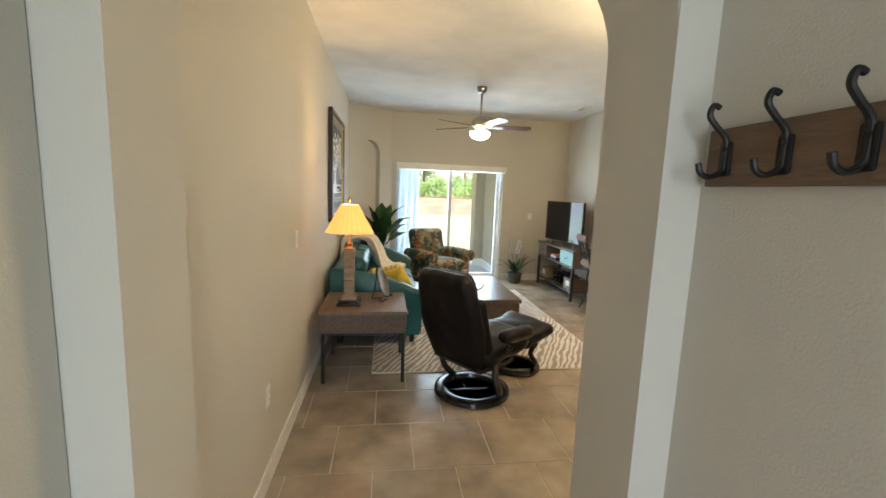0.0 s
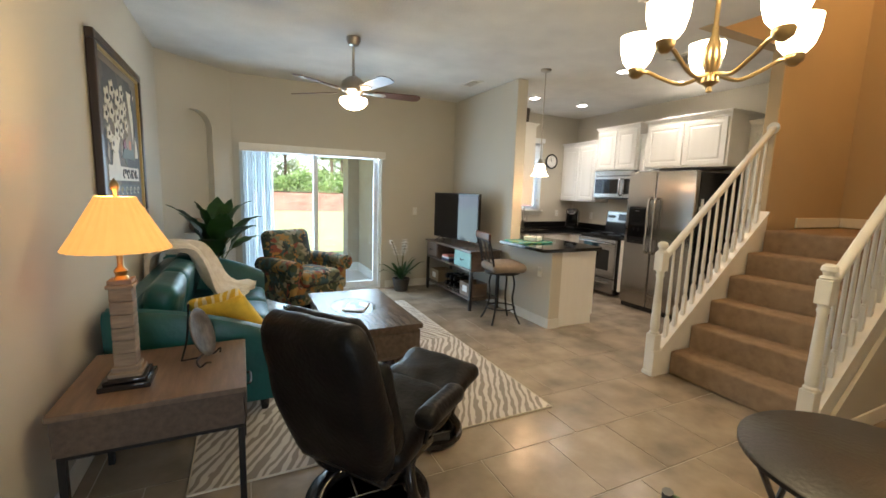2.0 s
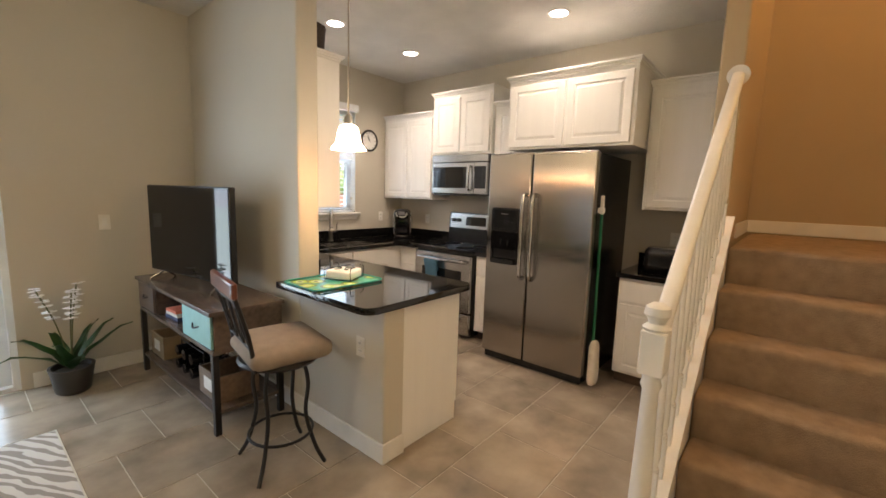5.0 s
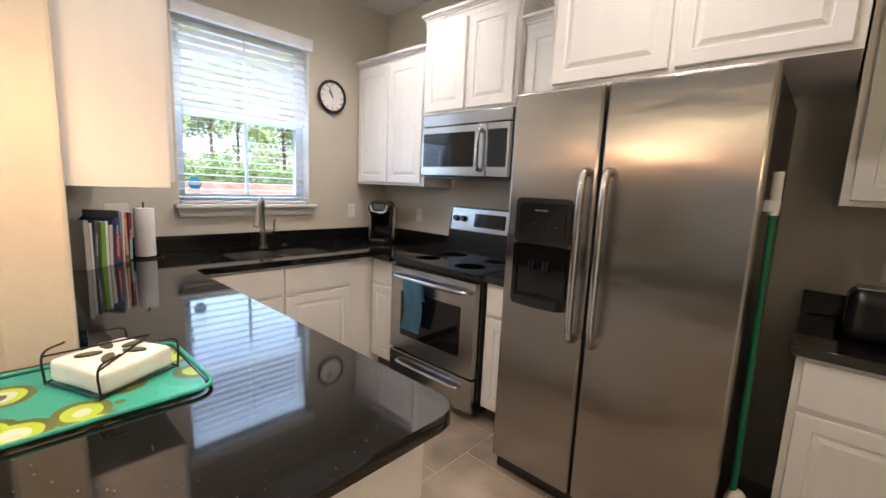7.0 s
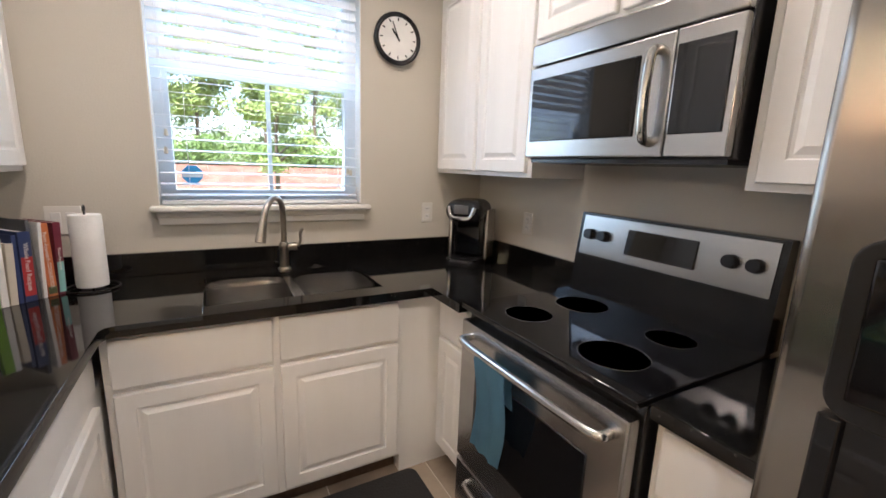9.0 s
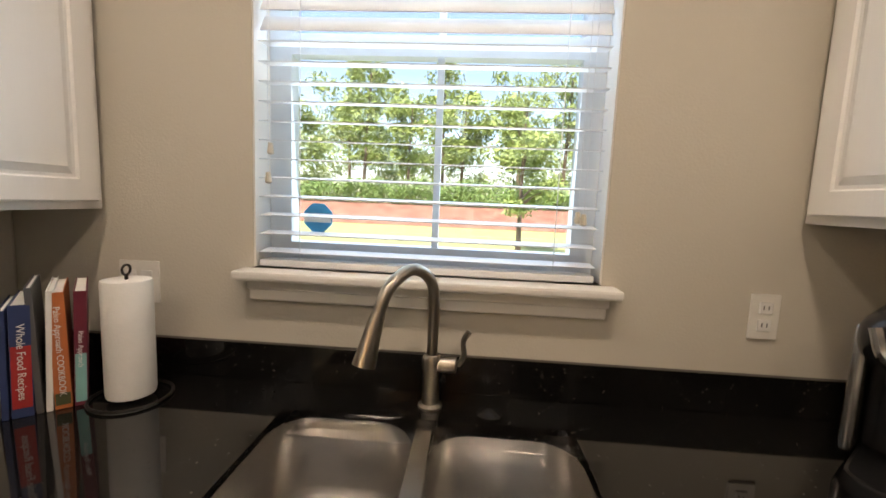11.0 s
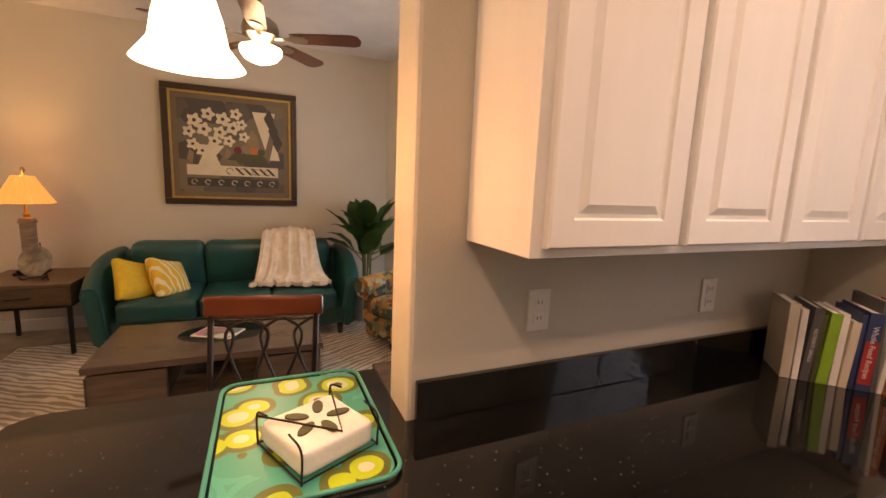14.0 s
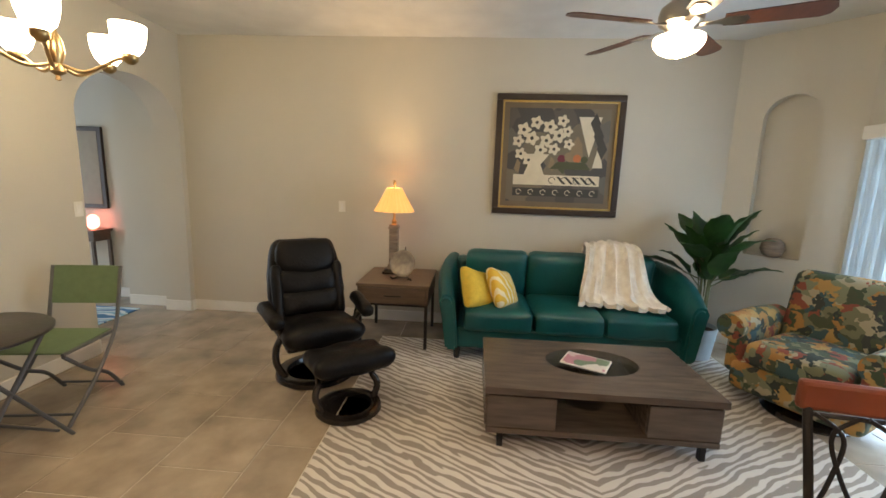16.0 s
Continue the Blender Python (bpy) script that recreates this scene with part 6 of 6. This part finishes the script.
# television and stand
ts = thing("tv_stand", "grey-brown wooden media console with metal legs and open shelves", "tv stand")
part("top", box(2.60, 5.68, 0.74, 3.06, 7.10, 0.765, 0.003), "ctop", ts)
part("mid_shelf", box(2.62, 5.70, 0.50, 3.05, 7.08, 0.525, 0.002), "ctop", ts)
part("bottom_shelf", box(2.62, 5.70, 0.13, 3.05, 7.08, 0.15, 0.002), "ctop", ts)
for a, b, mt_ in ((5.70, 6.16, "wood"), (6.72, 7.08, "wood")):
    u_ = part("drawer_box", box(2.63, a, 0.526, 3.05, b, 0.739, 0.002), "ctop", ts)
    d = part("drawer_front", box(2.615, a + 0.01, 0.535, 2.63, b - 0.01, 0.73, 0.003), "aqua" if a < 6 else "wood", u_, "grey-green drawer front" if a < 6 else "")
    part("handle", tube(smooth_path([(2.615, (a + b) / 2 - 0.05, 0.64), (2.60, (a + b) / 2, 0.625), (2.615, (a + b) / 2 + 0.05, 0.64)]), 0.006, 6), "iron", u_)
for x in (2.635, 3.035):
    for y in (5.715, 7.065):
        part("leg", box(x - 0.018, y - 0.018, 0, x + 0.018, y + 0.018, 0.50, 0.002), "iron", ts)
tv = thing("television", "black flat-screen television, switched off, on the console", "television", (2.80, 6.505, 0.766), -81)
part("screen_body", box(-0.525, -0.02, 0.06, 0.525, 0.025, 0.71, 0.006), "black", tv)
part("screen", box(-0.515, -0.0225, 0.07, 0.515, -0.0195, 0.70), mat("tv_screen", (0.004, 0.004, 0.005), 0.04, spec=0.3, scale=3), tv, "", False)
for s in (-1, 1):
    q = tube([(s * 0.36, 0, 0.07), (s * 0.40, -0.09, 0.006)], 0.009, 8)
    tube([(s * 0.36, 0, 0.07), (s * 0.40, 0.09, 0.006)], 0.009, 8, q)
    part("foot", q, "steel", tv)
for y, z, w, h, c_ in ((6.55, 0.526, 0.20, 0.025, "navy"), (6.54, 0.552, 0.19, 0.022, "white"), (6.55, 0.575, 0.17, 0.02, "coral")):
    b = thing("book", c_ + " book lying in a stack on the console shelf", "book", (2.74, y, z), 4, "stacked books")
    part("cover", box(-0.07, -w / 2, 0, 0.09, w / 2, h - 0.001, 0.002), c_, b)
for y, c_, nm in ((6.90, "canvas_brown", "small wooden crate on the lower shelf"), (5.93, "tabletop", "wooden storage box on the lower shelf")):
    b = thing("storage_box", nm, "box", (2.80, y, 0.151), group="boxes on the console")
    q = box(-0.13, -0.14, 0, 0.13, 0.14, 0.012)
    for b_ in ((-0.13, -0.14, 0.13, -0.128), (-0.13, 0.128, 0.13, 0.14), (-0.13, -0.128, -0.118, 0.128), (0.118, -0.128, 0.13, 0.128)):
        box(b_[0], b_[1], 0.012, b_[2], b_[3], 0.17, 0.002, q)
    part("box_body", q, c_, b, "", False)
    part("paper_label", box(-0.1325, -0.06, 0.05, -0.1305, 0.06, 0.13), "white", b, "", False)
for k in range(6):
    b = thing("wine_bottle", "dark wine bottle lying in a rack on the lower shelf", "bottle", (2.68, 6.25 + (k % 3) * 0.13, 0.20 + 0.10 * (k // 3)), 0, "wine bottles")
    q = lathe([(0.0, 0), (0.036, 0.003), (0.037, 0.18), (0.014, 0.24), (0.014, 0.30), (0, 0.30)], 14)
    q.transform(Matrix.Rotation(radians(90), 4, "Y"))
    part("glass_body", q, "blackglass", b)
wr = thing("wine_rack", "black metal wine rack on the lower shelf", "wine rack", (2.68, 6.38, 0.151))
q = bmesh.new()
for x in (0.06, 0.22):
    for z in (0.008, 0.108, 0.2):
        tube([(x, -0.2, z), (x, 0.2, z)], 0.004, 6, q)
    for y in (-0.2, 0.2):
        tube([(x, y, 0.0), (x, y, 0.2)], 0.004, 6, q)
part("wire_frame", q, "iron", wr)

# bar stool
bs = thing("bar_stool", "dark iron swivel bar stool with taupe seat and cherry top rail", "bar stool", (2.78, 5.24, 0.0), -100)
for k in range(4):
    a = radians(45 + 90 * k)
    c, s = math.cos(a), math.sin(a)
    part("leg", tube(smooth_path([(0.13 * c, 0.13 * s, 0.585), (0.155 * c, 0.155 * s, 0.45), (0.14 * c, 0.14 * s, 0.28), (0.19 * c, 0.19 * s, 0.10), (0.245 * c, 0.245 * s, 0.0)]), 0.011, 8), "iron", bs)
part("foot_ring", tube(arc((0, 0, 0.17), 0.165, 0, 360, 28), 0.008, 8), "iron", bs)
part("seat_frame", lathe([(0.0, 0.58), (0.20, 0.58), (0.21, 0.595), (0.20, 0.61), (0, 0.61)], 28), "iron", bs)
part("seat", cushion(0.44, 0.42, 0.10, 0.05, 0.015, pose(0, 0.01, 0.655)), "beigefab", bs)
for s in (-1, 1):
    part("back_post", tube(smooth_path([(s * 0.17, -0.17, 0.60), (s * 0.18, -0.20, 0.78), (s * 0.185, -0.26, 1.0)]), 0.011, 8), "iron", bs)
part("top_rail", box(-0.21, -0.275, 0.975, 0.21, -0.245, 1.055, 0.012), "cherry", bs, "polished cherry top rail")
q = tube(smooth_path([(-0.19, -0.255, 0.965), (0, -0.262, 0.965), (0.19, -0.255, 0.965)]), 0.007, 6)
part("upper_bar", q, "iron", bs)
part("lower_bar", tube([(-0.185, -0.19, 0.72), (0.185, -0.19, 0.72)], 0.007, 6), "iron", bs)
for s in (-1, 0, 1):
    for d in (-1, 1):
        q = tube(smooth_path([(s * 0.12 + d * 0.055, -0.19, 0.72), (s * 0.12 + d * 0.01, -0.215, 0.82), (s * 0.12 - d * 0.012, -0.235, 0.92), (s * 0.12 + d * 0.05, -0.253, 0.97)]), 0.006, 6)
        part("scroll", q, "iron", bs)

# tray with napkins
ty = thing("serving_tray", "teal serving tray printed with green ring shapes", "tray", (3.215, 5.355, 0.9135), 0)
part("tray_base", prism(rounded(-0.24, -0.17, 0.24, 0.17, 0.04), 0, 0.006), patterned("ring_print", [(0.06, 0.08, 0.03), (0.55, 0.62, 0.50), (0.38, 0.55, 0.03), (0.10, 0.13, 0.03), (0.03, 0.33, 0.26), (0.03, 0.33, 0.26), (0.04, 0.40, 0.32), (0.03, 0.33, 0.26)], 9, 0.3, "rings", 0.02, 0.3), ty, "", False)
part("rim", tube([(*p, 0.010) for p in rounded(-0.25, -0.18, 0.25, 0.18, 0.045)] + [(0.25, 0.135, 0.010)], 0.005, 8), "tray_teal", ty)
nh = thing("napkin_holder", "wire napkin holder with leaf-print paper napkins", "napkins", (3.31, 5.385, 0.921), 25)
part("napkin", cushion(0.17, 0.17, 0.055, 0.012, 0.006, Matrix.Translation((0, 0, 0.03)), lumps=0.004), "paper", nh)
for k in range(5):
    a = k * 1.3
    part("leaf_print", prism([(0.045 * math.cos(a) + 0.026 * math.cos(t) * math.cos(a) - 0.012 * math.sin(t) * math.sin(a), 0.045 * math.sin(a) + 0.026 * math.cos(t) * math.sin(a) + 0.012 * math.sin(t) * math.cos(a)) for t in [i * 0.5236 for i in range(12)]], 0.062, 0.0655), "olive", nh, "", False)
q = bmesh.new()
for x, y in ((-0.09, -0.09), (0.09, -0.09), (0.09, 0.09), (-0.09, 0.09)):
    tube(smooth_path([(x, y, 0), (x, y, 0.07), (x * 0.5, y, 0.085)]), 0.0025, 6, q)
tube([(-0.09, -0.09, 0.004), (0.09, -0.09, 0.004), (0.09, 0.09, 0.004), (-0.09, 0.09, 0.004), (-0.09, -0.09, 0.004)], 0.0025, 6, q)
tube([(-0.09, -0.09, 0.066), (0.09, -0.0, 0.072), (-0.09, 0.09, 0.066)], 0.0025, 6, q)
part("wire_frame", q, "iron", nh)

# ---- dining corner ----
bt_ = thing("bistro_table", "round dark bistro table on folding metal legs", "table", (1.80, 1.72, -0.03))
part("tabletop", lathe([(0.0, 0.70), (0.34, 0.70), (0.355, 0.708), (0.355, 0.722), (0.345, 0.73), (0.0, 0.73)], 44), mat("dark_mosaic_top", (0.035, 0.03, 0.026), 0.35, scale=40, bump=0.3, bscale=60), bt_)
for s in (-1, 1):
    for d in (-1, 1):
        part("leg", tube([(s * 0.20, d * 0.24, 0.70), (-s * 0.02 + s * 0.0, d * 0.24, 0.40), (-s * 0.28, d * 0.24, 0.03)], 0.011, 8), "grey", bt_)
for s in (-1, 1):
    part("stretcher", tube([(s * 0.20, -0.24, 0.10 + 0.0), (s * 0.20, 0.24, 0.10)], 0.008, 8), "grey", bt_)


def folding_chair(place, turn, label):
    c = thing("folding_chair", label, "chair", place, turn, "folding chairs")
    for s in (-1, 1):
        part("back_leg", tube(smooth_path([(s * 0.215, -0.33, 0.86), (s * 0.215, -0.27, 0.62), (s * 0.215, -0.21, 0.44), (s * 0.215, -0.02, 0.22), (s * 0.215, 0.26, 0.0)]), 0.012, 8), "grey", c)
        part("front_leg", tube(smooth_path([(s * 0.19, 0.20, 0.42), (s * 0.19, 0.02, 0.26), (s * 0.19, -0.14, 0.16), (s * 0.19, -0.27, 0.0)]), 0.012, 8), "grey", c)
        part("seat_rail", tube([(s * 0.20, -0.21, 0.43), (s * 0.20, 0.22, 0.44)], 0.011, 8), "grey", c)
    for y, z in ((0.20, 0.055), (-0.24, 0.045)):
        part("crossbar", tube([(-0.21, y, z), (0.21, y, z)], 0.008, 8), "grey", c)
    part("seat", cushion(0.39, 0.42, 0.014, 0.007, -0.012, pose(0, 0.0, 0.445, 0)), "sage", c)
    part("backrest", cushion(0.41, 0.26, 0.012, 0.006, -0.004, pose(0, -0.298, 0.735, 104)), "sage", c)


folding_chair((1.26, 1.63, 0), -80, "folding patio chair with sage green mesh fabric")

# ---- entry hall ----
rk = thing("coat_rack", "rustic wooden board coat rack with iron hooks", "coat rack", (0.599, 0, 0))
part("board", box(-0.022, -0.15, 1.595, 0, 0.84, 1.715, 0.004), "hookboard", rk)
for y in (0.785, 0.655, 0.525, 0.30, 0.10):
    h = part("hook", tube(smooth_path([(-0.024, y, 1.645), (-0.030, y, 1.69), (-0.055, y, 1.715), (-0.072, y, 1.735), (-0.066, y, 1.755), (-0.052, y, 1.752)]), 0.006, 8), "iron", rk)
    part("lower_hook", tube(smooth_path([(-0.026, y, 1.665), (-0.030, y, 1.63), (-0.055, y, 1.613), (-0.078, y, 1.620), (-0.086, y, 1.640)]), 0.006, 8), "iron", h)
    part("back_plate", box(-0.029, y - 0.014, 1.615, -0.022, y + 0.014, 1.685, 0.005), "iron", h)
    for z in (1.63, 1.67):
        part("screw", tube([(-0.029, y, z), (-0.032, y, z)], 0.005, 8), "black", h)
hp = thing("hall_picture", "tall dark framed picture on the hall wall", "picture")
part("frame", box(-0.999, -0.42, 1.06, -0.965, -0.01, 1.98, 0.006), "frame", hp)
part("print", box(-0.966, -0.37, 1.11, -0.962, -0.06, 1.93), "canvas_brown", hp, "", False)
cn = thing("console_table", "narrow dark console table against the hall wall", "console table")
part("top", box(-0.995, -0.75, 0.80, -0.74, -0.0, 0.83, 0.004), "wood", cn)
part("apron", box(-0.98, -0.73, 0.70, -0.76, -0.02, 0.80, 0.003), "wood", cn)
for x in (-0.975, -0.765):
    for y in (-0.72, -0.04):
        part("leg", box(x - 0.016, y - 0.016, 0, x + 0.016, y + 0.016, 0.70, 0.003), "wood", cn)
sl = thing("salt_lamp", "small glowing pink salt lamp on the console", "lamp", (-0.86, -0.10, 0.83))
part("crystal", cushion(0.11, 0.11, 0.16, 0.05, 0.01, Matrix.Translation((0, 0, 0.085)), lumps=0.02), mat("salt_crystal", (0.8, 0.3, 0.2), 0.6, glow=(1.0, 0.22, 0.12), glow_strength=2.5), sl)
hr = thing("hall_rug", "white and blue patterned small rug in the entry hall", "rug", (-0.15, 0.25, 0))
part("rug_top", prism(rounded(-0.45, -0.35, 0.45, 0.35, 0.02), 0.002, 0.010), patterned("blue_swirl_pile", [(0.05, 0.16, 0.30), (0.62, 0.66, 0.66), (0.62, 0.66, 0.66), (0.25, 0.42, 0.50)], 2.0, 0.95, "wave", distort=2.5), hr)

# ---- floor tiles ----
TW, TD, J = 0.47, 0.47, 0.004
tile_mesh = {}
far = bmesh.new()
count = 0
floor_ob = bpy.data.objects["floor"]


def tile_shape(w, d):
    key = (round(w, 3), round(d, 3))
    if key not in tile_mesh:
        bm = bmesh.new()
        v = [bm.verts.new(p) for p in ((0, 0, -0.006), (w, 0, -0.006), (w, d, -0.006), (0, d, -0.006), (0.002, 0.002, 0), (w - 0.002, 0.002, 0), (w - 0.002, d - 0.002, 0), (0.002, d - 0.002, 0))]
        bm.faces.new(v[4:])
        for i in range(4):
            bm.faces.new((v[i], v[(i + 1) % 4], v[4 + (i + 1) % 4], v[4 + i]))
        me = bpy.data.meshes.new("tile")
        bm.to_mesh(me)
        bm.free()
        me.materials.append(M["tile"])
        tile_mesh[key] = me
    return tile_mesh[key]


row = 0
y = -2.55
while y < BY - 0.01:
    x = -1.34 - (0.5 * TW * (row % 2))
    while x < RX:
        a, b = max(x, -1.0) + J / 2, min(x + TW, RX) - J / 2
        c, d = max(y, -2.5) + J / 2, min(y + TD, BY) - J / 2
        inside = b - a > 0.03 and not (a < LX - 0.03 and c > 0.8 and b < LX + 0.03) and not (a > 0.75 and d < 0.7) and not (a > 3.5 and 2.5 < c and d < 3.5)
        if inside:
            if count < 300:
                t = new("tile", tile_shape(b - a, d - c))
                t.parent = floor_ob
                t.location = (a, c, 0)
                count += 1
            else:
                sh = tile_shape(b - a, d - c)
                off = Matrix.Translation((a, c, 0))
                keep = len(far.verts)
                far.from_mesh(sh)
                far.verts.ensure_lookup_table()
                for v in far.verts[keep:]:
                    v.co = off @ v.co
        x += TW
    y += TD
    row += 1

if far.verts:
    part("tile_rest", far, "tile", floor_ob, "", False, "stuff")
